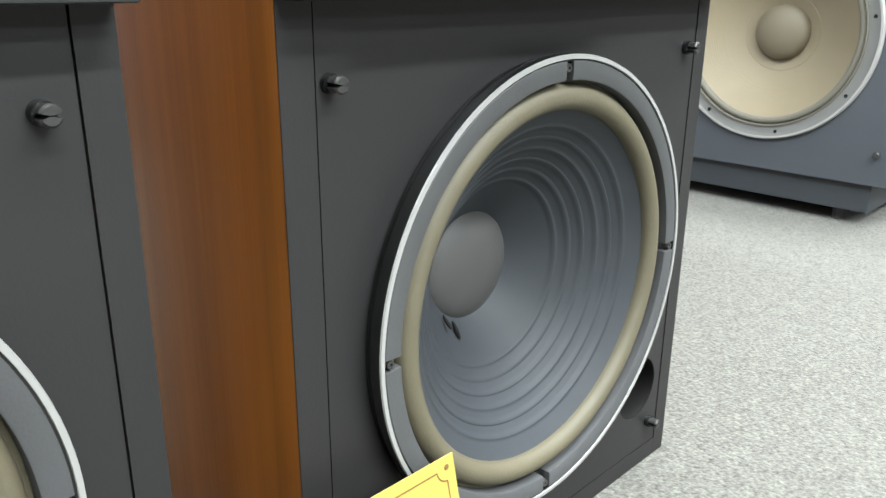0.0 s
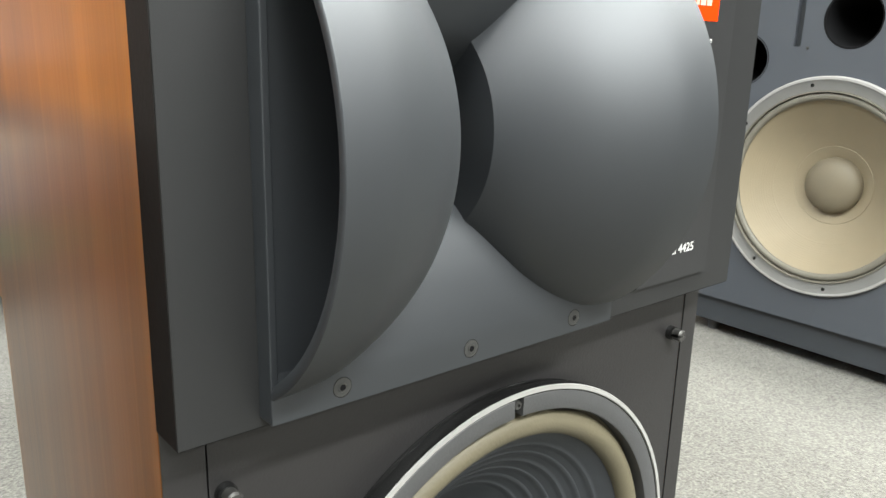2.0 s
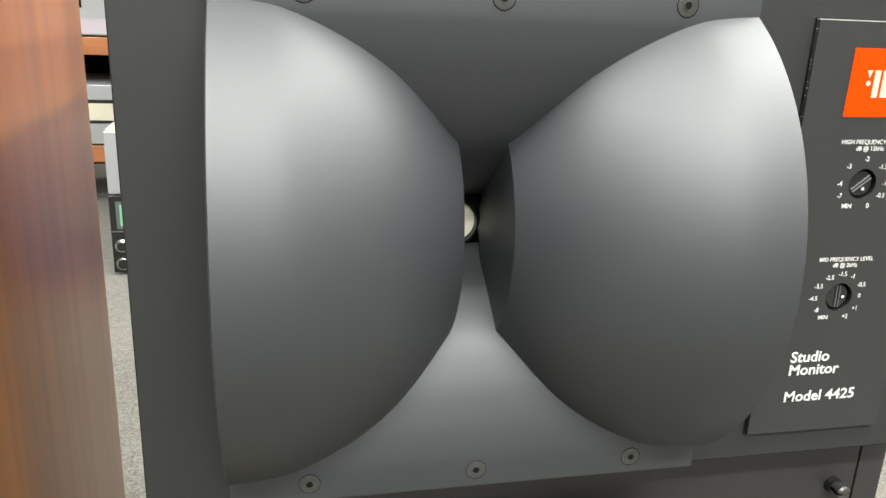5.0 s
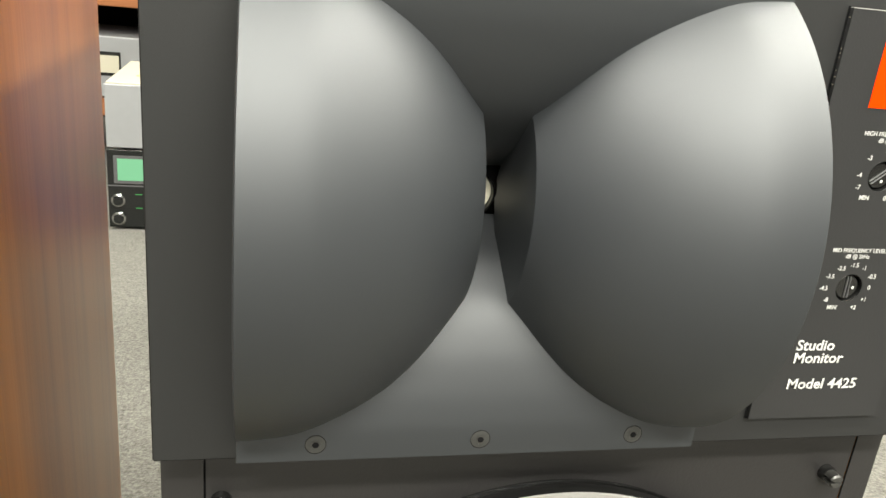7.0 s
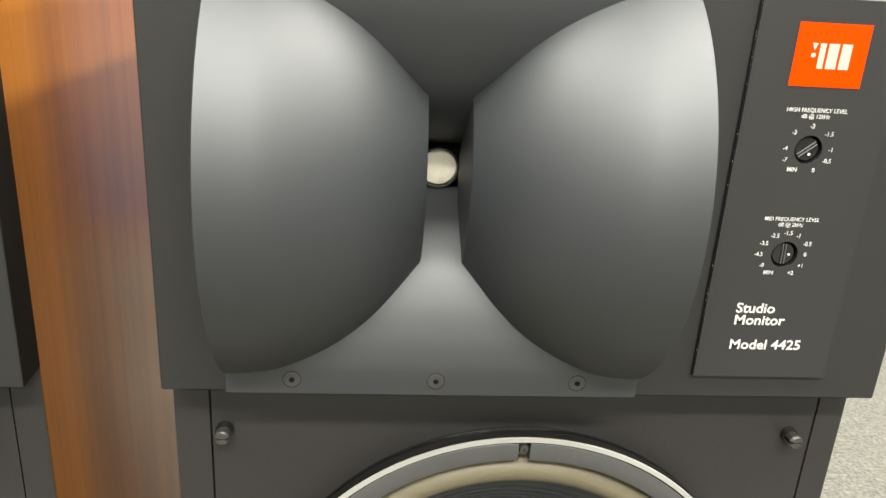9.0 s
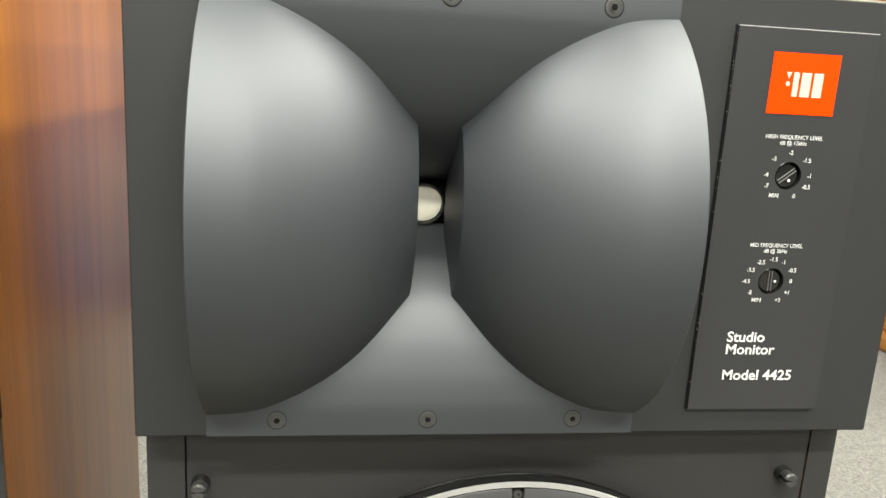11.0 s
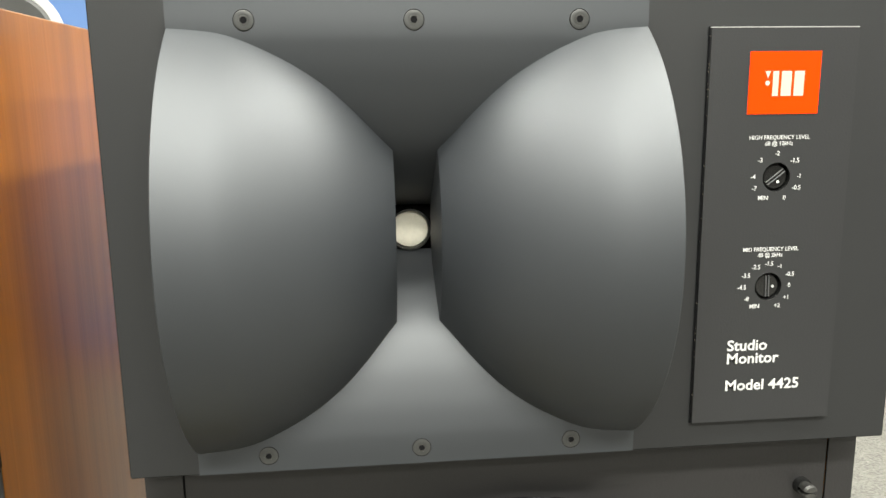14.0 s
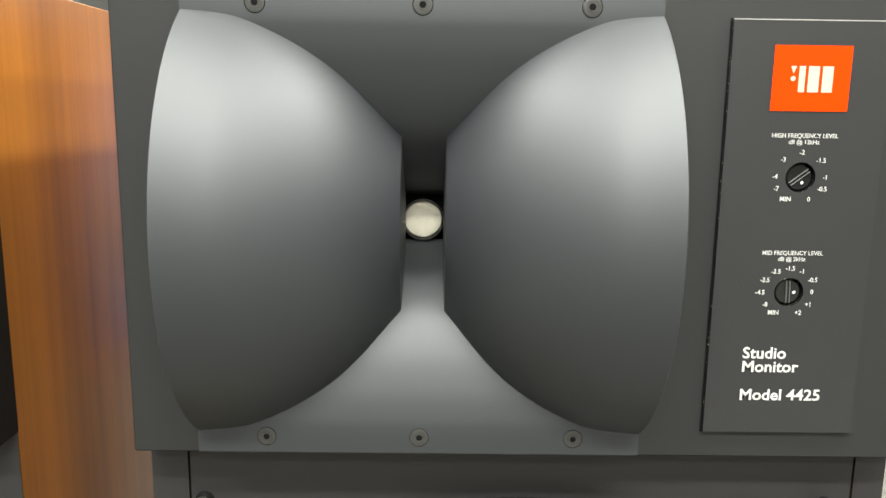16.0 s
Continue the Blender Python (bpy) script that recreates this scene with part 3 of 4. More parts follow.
    for x in (-0.0775, 0.0, 0.0785):
        for z, y in ((0.4125, 0.0), (0.6250, 0.0)):
            sc = part("screw", lathe([(0.0050, y + 0.0002), (0.0049, y - 0.00012), (0.0046, y - 0.00012), (0.0044, y + 0.0002)], x, z, 28), KNOB, m, "dull steel socket screw in a dark countersink", smooth=True, shift=S)
            part("screw_head", lathe([(0.0046, y + 0.0002), (0.0045, y - 0.00016), (0.0042, y - 0.00026), (0.0018, y - 0.0003), (0.0016, y - 0.0002)], x, z, 28), SCREW, sc, smooth=True, shift=S)
            part("socket_rim", lathe([(0.0023, y - 0.00052), (0.0022, y - 0.0007), (0.0017, y - 0.0007), (0.0016, y - 0.00055)], x, z, 20), STEEL, sc, "worn bright socket rim", smooth=True, shift=S)
            part("hex_socket", lathe([(0.00165, y - 0.00056), (0.0, y - 0.00056)], x, z, 6), DARK, sc, shift=S)
    # control label
    LY = 0.0088
    lab = part("control_label", slab(rect(0.148, 0.2255, 0.4135, 0.6215), [circle(kx, kz, 0.0075, 48) for kx, kz, _ in controls], LY, 0.0109), LABEL_FOIL, m, "dark control label with white print", shift=S)
    part("label_edge", box(0.1481, 0.2254, LY + 0.0001, 0.0110, 0.62155, 0.6220), RING, lab, "bright cut edge", shift=S)
    # dark slab wider than the label, painting the shadow line round it
    part("label_gap_shade", slab(rect(0.1472, 0.2262, 0.4127, 0.6223), [circle(kx, kz, 0.0077, 48) for kx, kz, _ in controls], 0.0110, 0.0114), DARK, lab, shift=S)
    rng = random.Random(4)
    for _ in range(20):
        z, h = rng.uniform(0.42, 0.618), rng.uniform(0.0002, 0.0007)
        part("chip", box(0.14775, 0.14795, LY + rng.uniform(0.0003, 0.0014), LY + 0.0016, z, z + h), CREAM_INK, lab, "pale chip in the worn label edge", shift=S)
    T = LY - 0.0001
    logo = part("logo_square", box(0.1685, 0.2060, T - 0.0002, LY + 0.0002, 0.5790, 0.6100), ORANGE, m, "orange square badge", shift=S)
    L2 = T - 0.00035
    # plain cream shapes of the badge
    tri = bmesh.new()
    vs = [tri.verts.new(p) for p in ((0.1768, L2, 0.6003), (0.1797, L2, 0.6003), (0.17825, L2, 0.5967))]
    tri.faces.new(vs[::-1])
    part("badge_mark", tri, CREAM_INK, logo, shift=S)
    part("badge_mark", lathe([(0.0012, L2), (0.0, L2)], 0.1782, 0.5944, 16), CREAM_INK, logo, shift=S)
    for x0, x1, z0, z1 in ((0.1810, 0.1840, 0.5880, 0.6003), (0.1855, 0.1908, 0.5880, 0.6003), (0.1923, 0.1975, 0.5880, 0.6003)):
        part("badge_mark", box(x0, x1, L2, L2 + 0.0002, z0, z1), CREAM_INK, logo, shift=S)
    say = lambda body, x, z, size, **k: lettering(body, x, z, size, lab, T, INK, S, **k)
    say("HIGH FREQUENCY LEVEL", 0.1868, 0.5671, 0.0030, thick=0.00001, stretch=0.96)
    say("dB @ 12kHz", 0.1866, 0.5640, 0.0030, thick=0.00001, stretch=0.96)
    for s, x, z in (("-2", 0.1863, 0.5590), ("-1.5", 0.1960, 0.5552), ("-1", 0.1988, 0.5470), ("-0.5", 0.1978, 0.5411), ("0", 0.1916, 0.5360), ("MIN", 0.1800, 0.5360), ("-7", 0.1750, 0.5411), ("-4", 0.1740, 0.5471), ("-3", 0.1773, 0.5555)):
        say(s, x, z, 0.0033, thick=0.00002, stretch=0.95)
    say("MID FREQUENCY LEVEL", 0.1862, 0.5088, 0.0030, thick=0.00001, stretch=0.96)
    say("dB @ 2kHz", 0.1860, 0.5057, 0.0030, thick=0.00001, stretch=0.96)
    for s, x, z in (("-1.5", 0.1859, 0.5010), ("-1", 0.1920, 0.4995), ("-2.5", 0.1788, 0.4993), ("-0.5", 0.1978, 0.4951), ("-3.5", 0.1735, 0.4949), ("0", 0.1978, 0.4890), ("-4.5", 0.1716, 0.4885), ("+1", 0.1966, 0.4824), ("-8", 0.1746, 0.4822), ("MIN", 0.1792, 0.4780), ("+2", 0.1918, 0.4781)):
        say(s, x, z, 0.0033, thick=0.00002, stretch=0.95)
    say("Studio", 0.1653, 0.4563, 0.0083, align="LEFT", thick=0.00013, stretch=1.06)
    say("Monitor", 0.1653, 0.4490, 0.0083, align="LEFT", thick=0.00013, stretch=1.06)
    say("Model 4425", 0.1653, 0.4338, 0.0083, align="LEFT", thick=0.00013, stretch=1.06)
    for kx, kz, ang in controls:
        well = part("level_control", lathe([(0.0076, LY + 0.0003), (0.0073, LY + 0.0001), (0.0071, LY + 0.0006), (0.0071, LY + 0.0060), (0.0, LY + 0.0060)], kx, kz, 48), KNOB, m, "black sunken screwdriver-slot control", smooth=True, shift=S)
        face = lathe([(0.0063, LY + 0.0058), (0.0063, LY + 0.0020), (0.0059, LY + 0.0016), (0.0, LY + 0.0015)], kx, kz, 40)
        part("control_face", face, KNOB, well, "glossy black turning face", smooth=True, shift=S)
        for off in (-0.0008, 0.0008):
            bm = box(-0.0056, 0.0056, 0.0008, 0.0018, off - 0.00018, off + 0.00018)
            bmesh.ops.transform(bm, matrix=Matrix.Translation((kx, LY, kz)) @ pose(0, 0, 0, 0, -ang, 0), verts=bm.verts)
            part("slot_edge", bm, SLOT_GLINT, well, shift=S)
        dz = (0.0014, -0.0026) if ang < 60 else (0.0030, -0.0002)
        part("pointer_dot", lathe([(0.0008, LY + 0.0010), (0.0, LY + 0.0009)], kx + dz[0], kz + dz[1], 14), INK, well, shift=S)
    return m


monitor = build_monitor()
monitor.location = (-S[0], 0.0, FZ)
copy_thing(monitor, pose(-0.4268, -0.0022, FZ, 0, 0, 0.5))

# ---- yellow price card leaning on the woofer rim ----
card = root("price_card", "yellow price card with a brown ruled border leaning on the loudspeaker", "price card")
CW, CH = 0.130, 0.153
part("card_sheet", box(-CW / 2, CW / 2, -0.0006, 0.0006, 0, CH, 0.0002, segments=1), CARD, card)


def ruled(points, width, y):
    bm = bmesh.new()
    for (x0, z0), (x1, z1) in zip(points, points[1:]):
        d = Vector((x1 - x0, 0, z1 - z0))
        n = Vector((-d.z, 0, d.x)).normalized() * width / 2
        a, b = Vector((x0, y, z0)), Vector((x1, y, z1))
        bm.faces.new([bm.verts.new(p) for p in (a - n, b - n, b + n, a + n)])
    bmesh.ops.recalc_face_normals(bm, faces=bm.faces)
    return bm


hw, m0, m1, cr = CW / 2, 0.0075, 0.0075, 0.0075
border = []
for cx, cz, a0 in ((hw - m0, CH - m1, 180), (-hw + m0, CH - m1, 270), (-hw + m0, m1, 0), (hw - m0, m1, 90)):
    arc = [(cx + cr * math.cos(radians(a0 + 90 * i / 8)), cz + cr * math.sin(radians(a0 + 90 * i / 8))) for i in range(9)]
    border += arc[::-1]
border.append(border[0])
part("border_line", ruled(border, 0.0009, -0.0009), BROWN_INK, card, "thin brown border with scooped corners")
for sx in (-1, 1):
    for sz in (m1 * 0.9, CH - m1 * 0.9):
        part("corner_dot", lathe([(0.0018, -0.0009), (0.0, -0.00095)], sx * (hw - m0 * 0.9), sz, 16), BROWN_INK, card)
card.matrix_basis = pose(-0.056 - CW / 2, -0.0245, FZ + 0.0004, -12.5, 0, 0)

# ---- tall blue-grey monitor with a cream cone, beyond ----


def build_tower():
    """Stands at its own origin, front towards -y, width along x."""
    t = root("tower_loudspeaker", "tall blue-grey studio loudspeaker with cream woofer on a dark plinth", "loudspeaker")
    w0, w1, depth, z0, z1 = -0.258, 0.244, 0.45, 0.080, 1.12
    wx, wz, R = 0.0, 0.335, 0.197
    px, pz, pr = -0.174, 0.553, 0.044
    hx, hz, hr = 0.014, 0.627, 0.049
    slots = [rect(-0.085, -0.071, 0.579, 0.70), rect(0.085, 0.099, 0.579, 0.70)]
    for x in (w0, w1 - 0.02):
        part("side_panel", box(x, x + 0.02, 0.020, depth, z0, z1, 0.001), BLUEGREY, t)
    for z in (z0, z1 - 0.02):
        part("end_panel", box(w0 + 0.0203, w1 - 0.0203, 0.020, depth, z, z + 0.02), BLUEGREY, t)
    part("back_panel", box(w0 + 0.0203, w1 - 0.0203, depth - 0.02, depth - 0.001, z0 + 0.0203, z1 - 0.0203), DARK, t)
    part("baffle", slab(rect(w0 + 0.001, w1 - 0.001, z0 + 0.0005, z1 - 0.001), [circle(wx, wz, 0.184, 96), circle(px, pz, pr, 40), circle(hx, hz, hr, 48), *slots], 0.0, 0.0195), BLUEGREY, t, "blue-grey painted baffle")
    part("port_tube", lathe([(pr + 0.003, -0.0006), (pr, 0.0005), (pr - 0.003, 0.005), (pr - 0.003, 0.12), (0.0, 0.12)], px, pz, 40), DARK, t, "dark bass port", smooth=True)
    # mouth coloured near-black to hold the shade of the deep opening
    part("horn_mouth", lathe([(hr + 0.001, -0.0006), (hr - 0.002, 0.0006), (hr - 0.005, 0.03), (0.034, 0.14), (0.0, 0.22)], hx, hz, 48), DARK, t, "round horn mouth, its inner shade painted near-black", smooth=True)
    for s in slots:
        part("slot_tweeter", box(s[0][0], s[1][0], 0.012, 0.0185, s[0][1], s[2][1]), PLINTH, t, "narrow dark slot tweeter")
    for dx in (-0.072, 0.072):
        part("screw", lathe([(0.003, -0.0003), (0.0026, -0.0012), (0.0, -0.0014)], hx + dx, hz - 0.050, 12), STEEL, t, smooth=True)
    dr = part("woofer", lathe([(R, 0.0005), (R, -0.006), (R - 0.002, -0.0085), (R - 0.006, -0.0085)], wx, wz, 112), RING, t, "bright-rimmed cast frame", smooth=True)
    part("frame_ring", lathe([(R - 0.005, -0.0082), (R - 0.007, -0.0070), (R - 0.024, -0.0066), (R - 0.026, -0.004)], wx, wz, 112), FRAME_GREY, dr, "grey cast ring", smooth=True)
    part("clamp_ring", lathe([(R - 0.0245, -0.0060), (R - 0.0250, -0.0090), (R - 0.0275, -0.0090), (R - 0.0285, 0.0)], wx, wz, 112), CREAM_SURROUND, dr, smooth=True)
    sur = [(R - 0.028, -0.002)] + [(R - 0.035 + 0.0065 * math.cos(math.pi * i / 10), -0.001 - 0.0055 * math.sin(math.pi * i / 10)) for i in range(11)]
    part("surround", lathe(sur, wx, wz, 96), CREAM_SURROUND, dr, smooth=True)
    part("cone", lathe(ribbed_cone(R - 0.041, 0.001, 0.046, 0.062, 14, 0.150, 0.105, 0.0004, 0.10), wx, wz, 96), CREAM_CONE, dr, "cream paper cone", smooth=True)
    dome = [(0.0510 * math.cos(a), 0.052 - 0.023 * math.sin(a)) for a in np.linspace(0, math.pi / 2, 12)]
    dome[-1] = (0.0, dome[-1][1])
    part("coil_collar", lathe([(0.0720, 0.0518), (0.0712, 0.0510), (0.0560, 0.0568), (0.0500, 0.0590)], wx, wz, 64), CREAM_CONE, dr, "glued neck of the cone", smooth=True)
    part("dust_cap", lathe([(0.0514, 0.0585), *dome], wx, wz, 64), CREAM_CAP, dr, "cream domed dust cap", smooth=True)
    for k in range(8):
        a = radians(22.5 + 45 * k - 11)
        part("frame_screw", lathe([(0.0034, -0.0066), (0.0030, -0.0080), (0.0012, -0.0080), (0.0, -0.0070)], wx + (R - 0.0145) * math.cos(a), wz + (R - 0.0145) * math.sin(a), 12), KNOB, dr, smooth=True)
    for x in (w0 + 0.035, w1 - 0.025):
        part("grille_pin", lathe([(0.0055, 0.0), (0.0055, -0.009), (0.0045, -0.010), (0.0, -0.010)], x, 0.137, 14), STEEL, t, smooth=True)
    pl = part("plinth", box(w0 + 0.01, w1 - 0.028, 0.012, depth - 0.02, 0.026, 0.0795, 0.002), PLINTH, t, "dark painted plinth")
    for x in (w0 + 0.06, w1 - 0.085):
        for y in (0.045, depth - 0.06):
            bm = lathe([(0.0, 0), (0.011, 0), (0.012, -0.004), (0.012, -0.022), (0.010, -0.0255)], 0, 0, 16)
            bmesh.ops.transform(bm, matrix=Matrix.Translation((x, y, 0)) @ pose(0, 0, 0, -90, 0, 0), verts=bm.verts)
            part("foot", bm, GASKET, pl, "grey round foot", smooth=True)
    return t


tower = build_tower()
tower.matrix_basis = pose(1.165, 0.362, FZ, 0, 0, -90)

# ---- electronics on the carpet behind ----


def knob_along_y(x, z, y, r, depth, material, parent, name="knob", ring=None):
    k = part(name, lathe([(r, y), (r, y - depth * 0.8), (r * 0.9, y - depth), (0.0, y - depth)], x, z, 24), material, parent, smooth=True)
    if ring:
        part("knob_ring", lathe([(r * 1.45, y), (r * 1.45, y - depth * 0.35), (r * 1.05, y - depth * 0.5), (r * 1.0, y)], x, z, 24), ring, k, smooth=True)
    return k


amp = root("power_amplifier", "black glass-fronted amplifier with green displays on the carpet", "amplifier")
part("case", box(-0.215, 0.215, 0.012, 0.36, 0.012, 0.182, 0.003), GLASS_BLACK, amp)
part("front_panel", box(-0.223, 0.223, 0.0, 0.0118, 0.006, 0.187, 0.002), GLASS_BLACK, amp, "black glass front")
for x0, x1 in ((-0.201, -0.088), (0.070, 0.181)):
    part("display_frame", box(x0 - 0.008, x1 + 0.008, -0.0008, 0.001, 0.110, 0.174), GASKET, amp, "thin grey display frame")
    part("display", box(x0, x1, -0.0014, 0.001, 0.117, 0.167), LCD, amp, "pale green lit display")
part("panel_divider", box(-0.222, 0.222, -0.0010, 0.001, 0.103, 0.106), GASKET, amp)
part("green_sign", box(-0.070, 0.034, -0.0010, 0.001, 0.124, 0.130), GREEN_LIGHT, amp, "green lit strip")
part("green_sign", box(-0.046, 0.000, -0.0010, 0.001, 0.135, 0.154), GREEN_LIGHT, amp, "green lit lettering")
part("red_indicator", lathe([(0.0125, 0.001), (0.0120, -0.0015), (0.0, -0.0025)], -0.0165, 0.079, 24), RED_LIGHT, amp, "red power light", smooth=True)
for x, z in ((-0.1195, 0.067), (0.106, 0.067), (-0.2015, 0.071), (-0.2015, 0.028), (0.1805, 0.071), (0.1805, 0.028)):
    knob_along_y(x, z, 0.0, 0.0105, 0.012, GLASS_BLACK, amp, ring=CHROME)
for x in (-0.136, -0.111, -0.086, -0.061, -0.010, 0.044, 0.069, 0.094):
    knob_along_y(x, 0.026, 0.0, 0.0065, 0.006, GASKET, amp, name="button")
for x in (-0.158, -0.090, -0.060, 0.024, 0.060, 0.140):
    for z in (0.052, 0.084):
        part("panel_lettering", box(x - 0.007, x + 0.007, -0.0008, 0.001, z, z + 0.002), GREEN_LIGHT, amp)
for x in (-0.18, 0.18):
    for y in (0.04, 0.32):
        part("foot", box(x - 0.02, x + 0.02, y - 0.02, y + 0.02, 0, 0.0118), GASKET, amp)
amp.location = (-0.2235, 1.515, FZ)

player = root("disc_player", "silver disc player with a blue display standing on the black amplifier", "disc player")
part("case", box(-0.218, 0.218, 0.010, 0.34, 0.006, 0.143, 0.002), SILVER, player)
part("lid", box(-0.2185, 0.2185, 0.004, 0.342, 0.1435, 0.147, 0.001), BEIGE, player, "beige lid")
part("front_panel", box(-0.222, 0.222, 0.0, 0.0098, 0.004, 0.1432, 0.002), SILVER, player, "brushed silver front")
part("tray", box(-0.090, 0.075, -0.0040, 0.001, 0.063, 0.087, 0.003), WHITE_FRAME, player, "white disc tray")
part("display", box(-0.087, 0.080, -0.0012, 0.001, 0.031, 0.060), GLASS_BLACK, player, "dark display window")
part("display_digits", box(-0.055, -0.020, -0.0020, -0.0014, 0.039, 0.052), BLUE_LIGHT, player, "blue lit digits")
part("display_digits", box(0.000, 0.030, -0.0020, -0.0014, 0.041, 0.051), BLUE_LIGHT, player, "blue lit digits")
part("panel_ledge", box(-0.088, 0.083, -0.0040, 0.001, 0.022, 0.030, 0.001), WHITE_FRAME, player)
for x, z in ((0.115, 0.075), (0.105, 0.045), (0.130, 0.045), (0.160, 0.045)):
    knob_along_y(x, z, 0.0, 0.007, 0.005, CHROME, player, name="button")
part("lid_sticker", box(-0.17, 0.02, 0.10, 0.12, 0.1471, 0.1475), YELLOW_EDGE, player, "faded yellow tape")
for x in (-0.18, 0.18):
    for y in (0.04, 0.30):
        part("foot", box(x - 0.015, x + 0.015, y - 0.015, y + 0.015, 0, 0.0058), GASKET, player)
player.location = (-0.2235, 1.515, FZ + 0.1872)

# ---- wooden equipment racks with components ----


def build_rack(width, tiers):
    r = root("equipment_rack", "reddish wooden open equipment rack loaded with silver components", "equipment rack", "equipment racks")
    for x in (-width / 2, width / 2 - 0.050):
        for y in (0.0, 0.395):
            bottoms = [0.012] + [z + 0.066 for z in tiers[:-1]]
            for z0, z1 in zip(bottoms, tiers):
                part("post", box(x, x + 0.050, y, y + 0.050, z0, z1 + 0.025, 0.003), RACK_WOOD, r)
            for z in tiers[:-1]:
                stud = lathe([(0.0, -0.021), (0.014, -0.021), (0.014, -0.014), (0.009, -0.010), (0.009, 0.010), (0.014, 0.014), (0.014, 0.020), (0.0, 0.020)], 0, 0, 20)
                bmesh.ops.transform(stud, matrix=Matrix.Translation((x + 0.025, y + 0.025, z + 0.0457)) @ pose(0, 0, 0, 90, 0, 0), verts=stud.verts)
                part("metal_spacer", stud, CHROME, r, "bright turned metal spacer", smooth=True)
            part("foot", box(x + 0.008, x + 0.042, y + 0.008, y + 0.042, 0, 0.0118), CHROME, r)
    for z in tiers:
        part("shelf", box(-width / 2 + 0.0505, width / 2 - 0.0505, 0.002, 0.44, z - 0.024, z + 0.024, 0.002), RACK_WOOD, r)
    part("back_board", box(-width / 2 + 0.046, width / 2 - 0.046, 0.446, 0.454, 0.05, tiers[-1]), DARK, r)
    return r


def build_component(name, label, width, height, style):
    c = root(name, label, "hi-fi component", "hi-fi components on the racks")
    part("case", box(-width / 2 + 0.004, width / 2 - 0.004, 0.010, 0.32, 0.008, height, 0.002), SILVER if style != "dark" else GLASS_BLACK, c)
    part("front_panel", box(-width / 2, width / 2, 0.0, 0.0098, 0.004, height, 0.002), SILVER if style != "dark" else GLASS_BLACK, c)
    if style == "meters":
        for x in (-0.16, -0.05):
            part("meter_window", box(x, x + 0.085, -0.0015, 0.001, height * 0.45, height * 0.72), GLASS_BLACK, c, "dark meter window")
        part("lower_strip", box(-width / 2 + 0.002, width / 2 - 0.002, -0.0010, 0.001, 0.008, height * 0.28), LAVENDER, c)
        knob_along_y(0.135, height * 0.56, 0.0, 0.021, 0.018, WHITE_FRAME, c)
    elif style == "tuner":
        part("dial_window", box(-0.02, 0.098, -0.0015, 0.001, height * 0.42, height * 0.70), BEIGE, c, "warm dial window")
        part("dial_shade", box(-0.025, 0.103, -0.0012, 0.001, height * 0.37, height * 0.76), GLASS_BLACK, c)
        for x in (-0.16, -0.09, 0.144):
            knob_along_y(x, height * 0.55, 0.0, 0.017, 0.018, CHROME, c)
    else:
        for x in (-0.15, 0.12, 0.17):
            knob_along_y(x, height * 0.5, 0.0, 0.014, 0.016, CHROME, c)
    for x in (-width * 0.4, width * 0.4):
        for y in (0.04, 0.28):
            part("foot", box(x - 0.012, x + 0.012, y - 0.012, y + 0.012, 0, 0.0078), GASKET, c)
    return c


TIERS = [0.170, 0.470, 0.770]
rack = build_rack(0.54, TIERS)
rack.location = (-0.085, 2.08, FZ)
copy_thing(rack, pose(-0.628, 2.08, FZ))
meters = build_component("tape_deck", "white tape deck with two dark meter windows on a rack shelf", 0.39, 0.17, "meters")
meters.location = (-0.090, 2.085, FZ + TIERS[1] + 0.0245)
tuner = build_component("tuner", "silver tuner with warm dial window on a rack shelf", 0.40, 0.170, "tuner")
tuner.location = (-0.088, 2.085, FZ + TIERS[0] + 0.0245)
copy_thing(meters, pose(-0.615, 2.085, FZ + TIERS[1] + 0.0245))
copy_thing(tuner, pose(-0.607, 2.085, FZ + TIERS[0] + 0.0245))
deck = build_component("amplifier", "silver amplifier with round knobs on the top shelf of a rack", 0.41, 0.14, "knobs")
deck.location = (-0.085, 2.085, FZ + TIERS[2] + 0.0245)

# ---- blue-fronted loudspeaker behind ----


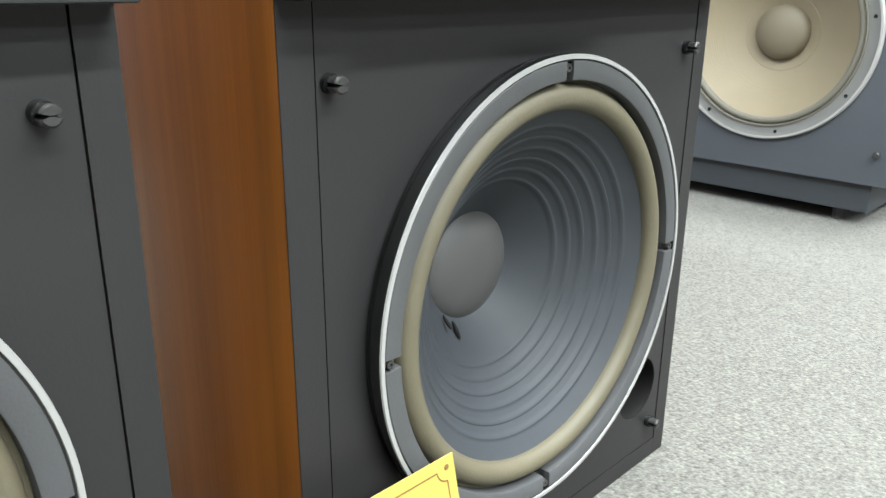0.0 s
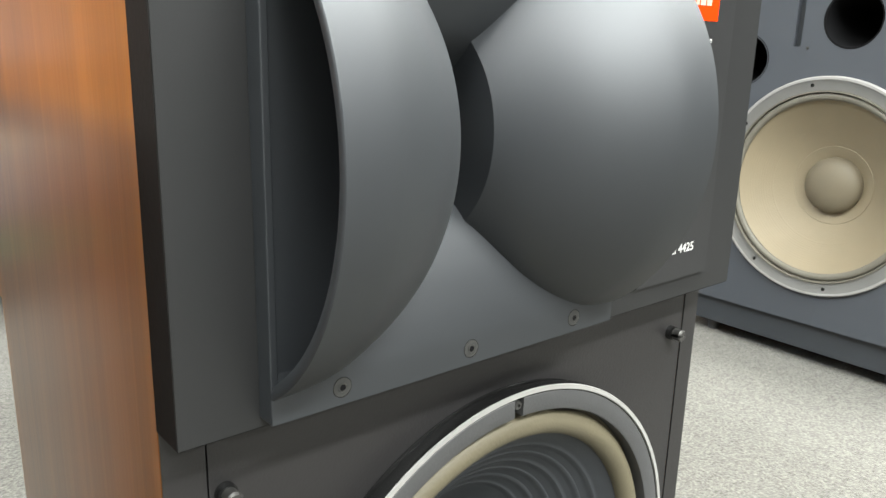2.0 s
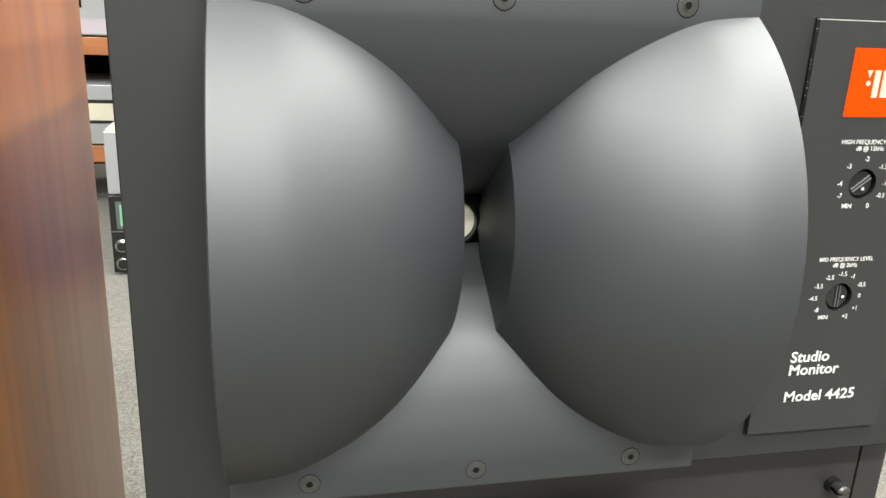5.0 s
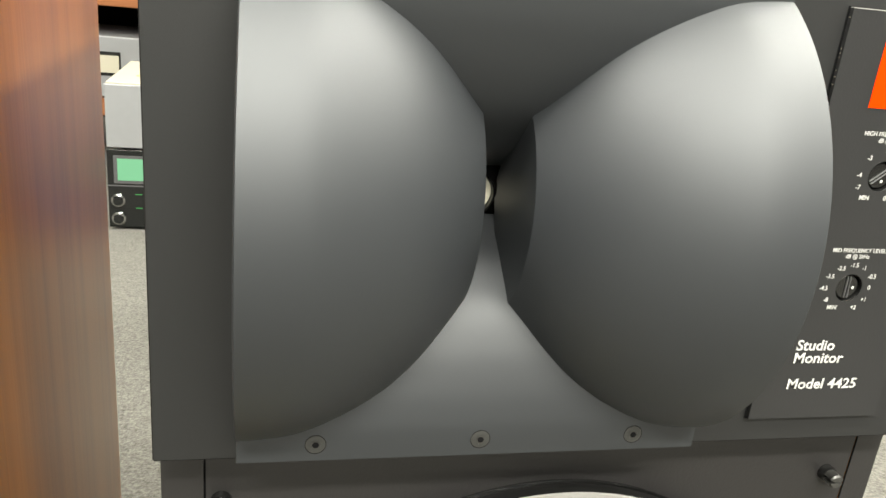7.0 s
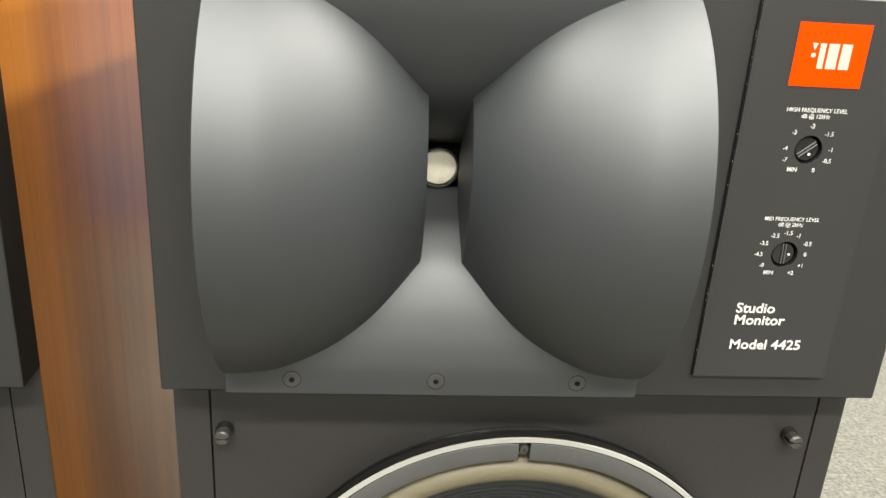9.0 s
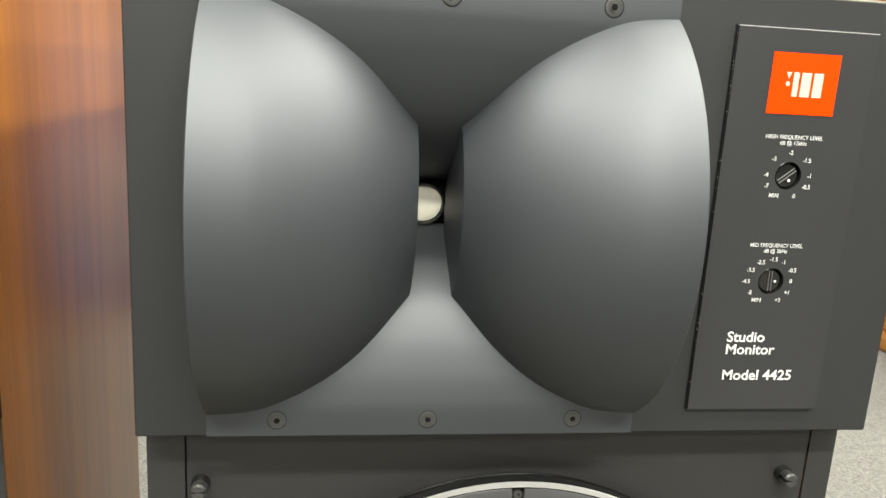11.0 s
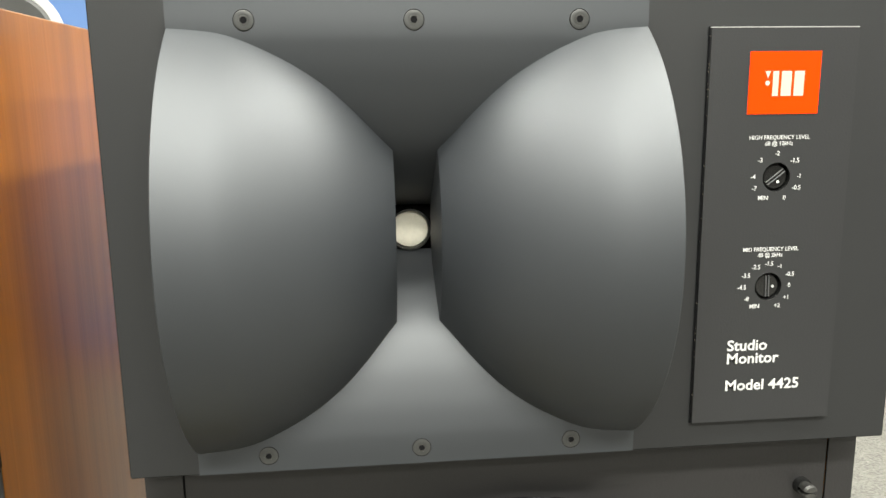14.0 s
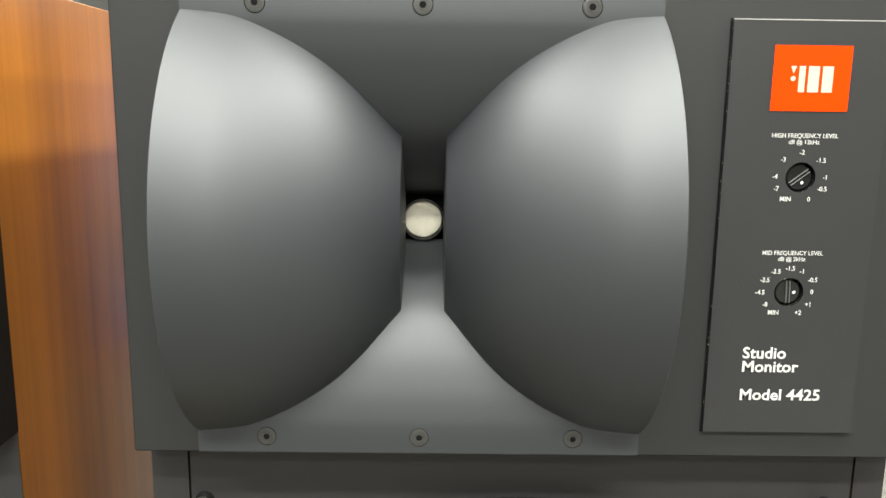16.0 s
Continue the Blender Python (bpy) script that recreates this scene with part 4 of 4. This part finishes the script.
def build_blue_monitor(label, dx, dz, dr, ports):
    b = root("blue_monitor", label, "loudspeaker", "loudspeakers behind")
    w, h = 0.33, 1.05
    for x in (-w, w - 0.024):
        part("side_panel", box(x, x + 0.024, 0, 0.42, 0.003, h, 0.002), ORANGE_WOOD, b, "cherry veneer side")
    part("top_panel", box(-w + 0.0243, w - 0.0243, 0, 0.42, h - 0.024, h - 0.001), ORANGE_WOOD, b)
    part("bottom_panel", box(-w + 0.0243, w - 0.0243, 0, 0.42, 0.003, 0.027), ORANGE_WOOD, b)
    part("back_panel", box(-w + 0.0243, w - 0.0243, 0.40, 0.419, 0.0275, h - 0.0245), DARK, b)
    holes = [(0.232, 0.722, 0.047), (0.232, 0.858, 0.047)] if ports else []
    part("baffle", slab(rect(-w + 0.0246, w - 0.0246, 0.0278, h - 0.0248), [circle(dx, dz, dr * 0.885, 64), circle(0, 0.30, 0.18, 64), *[circle(*q, 32) for q in holes]], 0.018, 0.037), BLUE, b, "blue painted baffle")
    for x, z, r in holes:
        part("port_tube", lathe([(r + 0.002, 0.0175), (r - 0.001, 0.018), (r - 0.002, 0.10), (0.0, 0.10)], x, z, 32), DARK, b, smooth=True)
    for (x, z, r) in ((dx, dz, dr), (0.0, 0.30, 0.195)):
        d = part("driver", lathe([(r, 0.0178), (r, 0.010), (r * 0.98, 0.008), (r * 0.83, 0.009), (r * 0.82, 0.015)], x, z, 72), WHITE_FRAME, b, "white driver frame", smooth=True)
        part("cone", lathe([(r * 0.83, 0.014), (r * 0.76, 0.008), (r * 0.70, 0.016), (r * 0.3, 0.055)], x, z, 64), GREY_CONE, d, "pale grey cone", smooth=True)
        part("dust_cap", lathe([(r * 0.33, 0.052), (r * 0.25, 0.042), (0.0, 0.037)], x, z, 40), KNOB, d, smooth=True)
    if ports:
        part("control_plate", box(0.060, 0.128, 0.0155, 0.0178, 0.72, 0.88, 0.001), GASKET, b, "grey control plate")
    for x in (-0.25, 0.25):
        for y in (0.05, 0.37):
            part("foot", box(x - 0.02, x + 0.02, y - 0.02, y + 0.02, 0, 0.0028), GASKET, b)
    return b


blue = build_blue_monitor("large blue-fronted loudspeaker with white-ringed driver in a cherry cabinet", -0.100, 0.790, 0.130, True)
blue.location = (0.40, 1.38, FZ)
far_blue = build_blue_monitor("blue-fronted loudspeaker with two big white-ringed woofers by the wall", -0.045, 0.815, 0.200, False)
far_blue.location = (-1.247, 2.75, FZ)

# ---- cherry floor loudspeaker with the lavender cone ----
ch = root("cherry_loudspeaker", "cherry wood floor loudspeaker with lavender-grey cone and ochre surround", "loudspeaker", "loudspeakers behind")
W2, CXC, CZC = 0.37, 0.085, 0.755
for x in (-W2, W2 - 0.024):
    part("side_panel", box(x, x + 0.024, 0.022, 0.46, 0.045, 1.16, 0.003), ORANGE_WOOD, ch, "cherry veneer side")
for z in (0.045, 1.136):
    part("end_panel", box(-W2 + 0.0243, W2 - 0.0243, 0.022, 0.46, z, z + 0.024), ORANGE_WOOD, ch)
part("back_panel", box(-W2 + 0.0243, W2 - 0.0243, 0.44, 0.459, 0.0695, 1.1355), DARK, ch)
part("baffle", slab(rect(-W2 + 0.035, W2 - 0.035, 0.075, 1.125), [circle(CXC, CZC, 0.175, 72)], 0.004, 0.0218), ORANGE_WOOD, ch, "cherry veneer baffle")
for x in (-W2, W2 - 0.0345):
    st = part("front_stile", box(x, x + 0.0340, -0.004, 0.0217, 0.046, 1.158, 0.003), ORANGE_WOOD, ch)
    part("dark_inlay", box(x + 0.012, x + 0.016, -0.0046, -0.0035, 0.06, 1.14), DARK, st, "thin dark inlay line")
for z in (0.046, 1.126):
    part("front_rail", box(-W2 + 0.0345, W2 - 0.0350, -0.002, 0.0217, z, z + 0.028, 0.003), ORANGE_WOOD, ch)
cd = part("driver", lathe([(0.192, 0.0038), (0.192, -0.004), (0.187, -0.007), (0.178, -0.004), (0.172, 0.010)], CXC, CZC, 72), YELLOW_EDGE, ch, "ochre driver surround", smooth=True)
part("cone", lathe([(0.173, 0.009), (0.157, 0.004), (0.142, 0.016), (0.055, 0.060)], CXC, CZC, 72), LAVENDER, cd, "lavender-grey cone", smooth=True)
part("dust_cap", lathe([(0.066, 0.0545), (0.058, 0.040), (0.03, 0.031), (0.0, 0.028)], CXC, CZC, 40), GASKET, cd, "dark dust cap", smooth=True)
part("base", box(-W2 - 0.015, W2 + 0.015, -0.02, 0.48, 0.0, 0.0445, 0.010), ORANGE_WOOD, ch, "moulded cherry base")
ch.matrix_basis = pose(1.285, 1.165, FZ, 0, 0, -90)

# ---- taupe grille loudspeaker farther back ----
gr = root("cloth_loudspeaker", "taupe cloth-fronted loudspeaker standing by the wall", "loudspeaker", "loudspeakers behind")
part("cabinet", box(-0.24, 0.24, 0.022, 0.40, 0.002, 1.05, 0.004), TAUPE, gr)
part("grille", box(-0.225, 0.225, 0.0, 0.0215, 0.02, 1.03, 0.008), TAUPE, gr, "taupe cloth grille")
gr.location = (1.49, 1.98, FZ)

# ---- white door in the far wall ----
door = tagged(new("door_1"), "plain white door in the far wall, closed", "door", kind="structure")
part("door_leaf", box(-0.40, 0.40, -0.030, -0.002, 0.004, 2.02, 0.003), WHITE_FRAME, door)
for x in (-0.46, 0.402):
    part("door_frame", box(x, x + 0.058, -0.045, -0.002, 0.0, 2.08, 0.003), SILVER, door)
part("door_frame", box(-0.4015, 0.4015, -0.045, -0.002, 2.022, 2.08, 0.003), SILVER, door)
hd = part("door_handle", lathe([(0.0, -0.075), (0.020, -0.075), (0.025, -0.065), (0.012, -0.045), (0.012, -0.030)], 0.33, 1.0, 24), CHROME, door, "round steel handle", smooth=True)
door.location = (1.45, RY1, FZ)
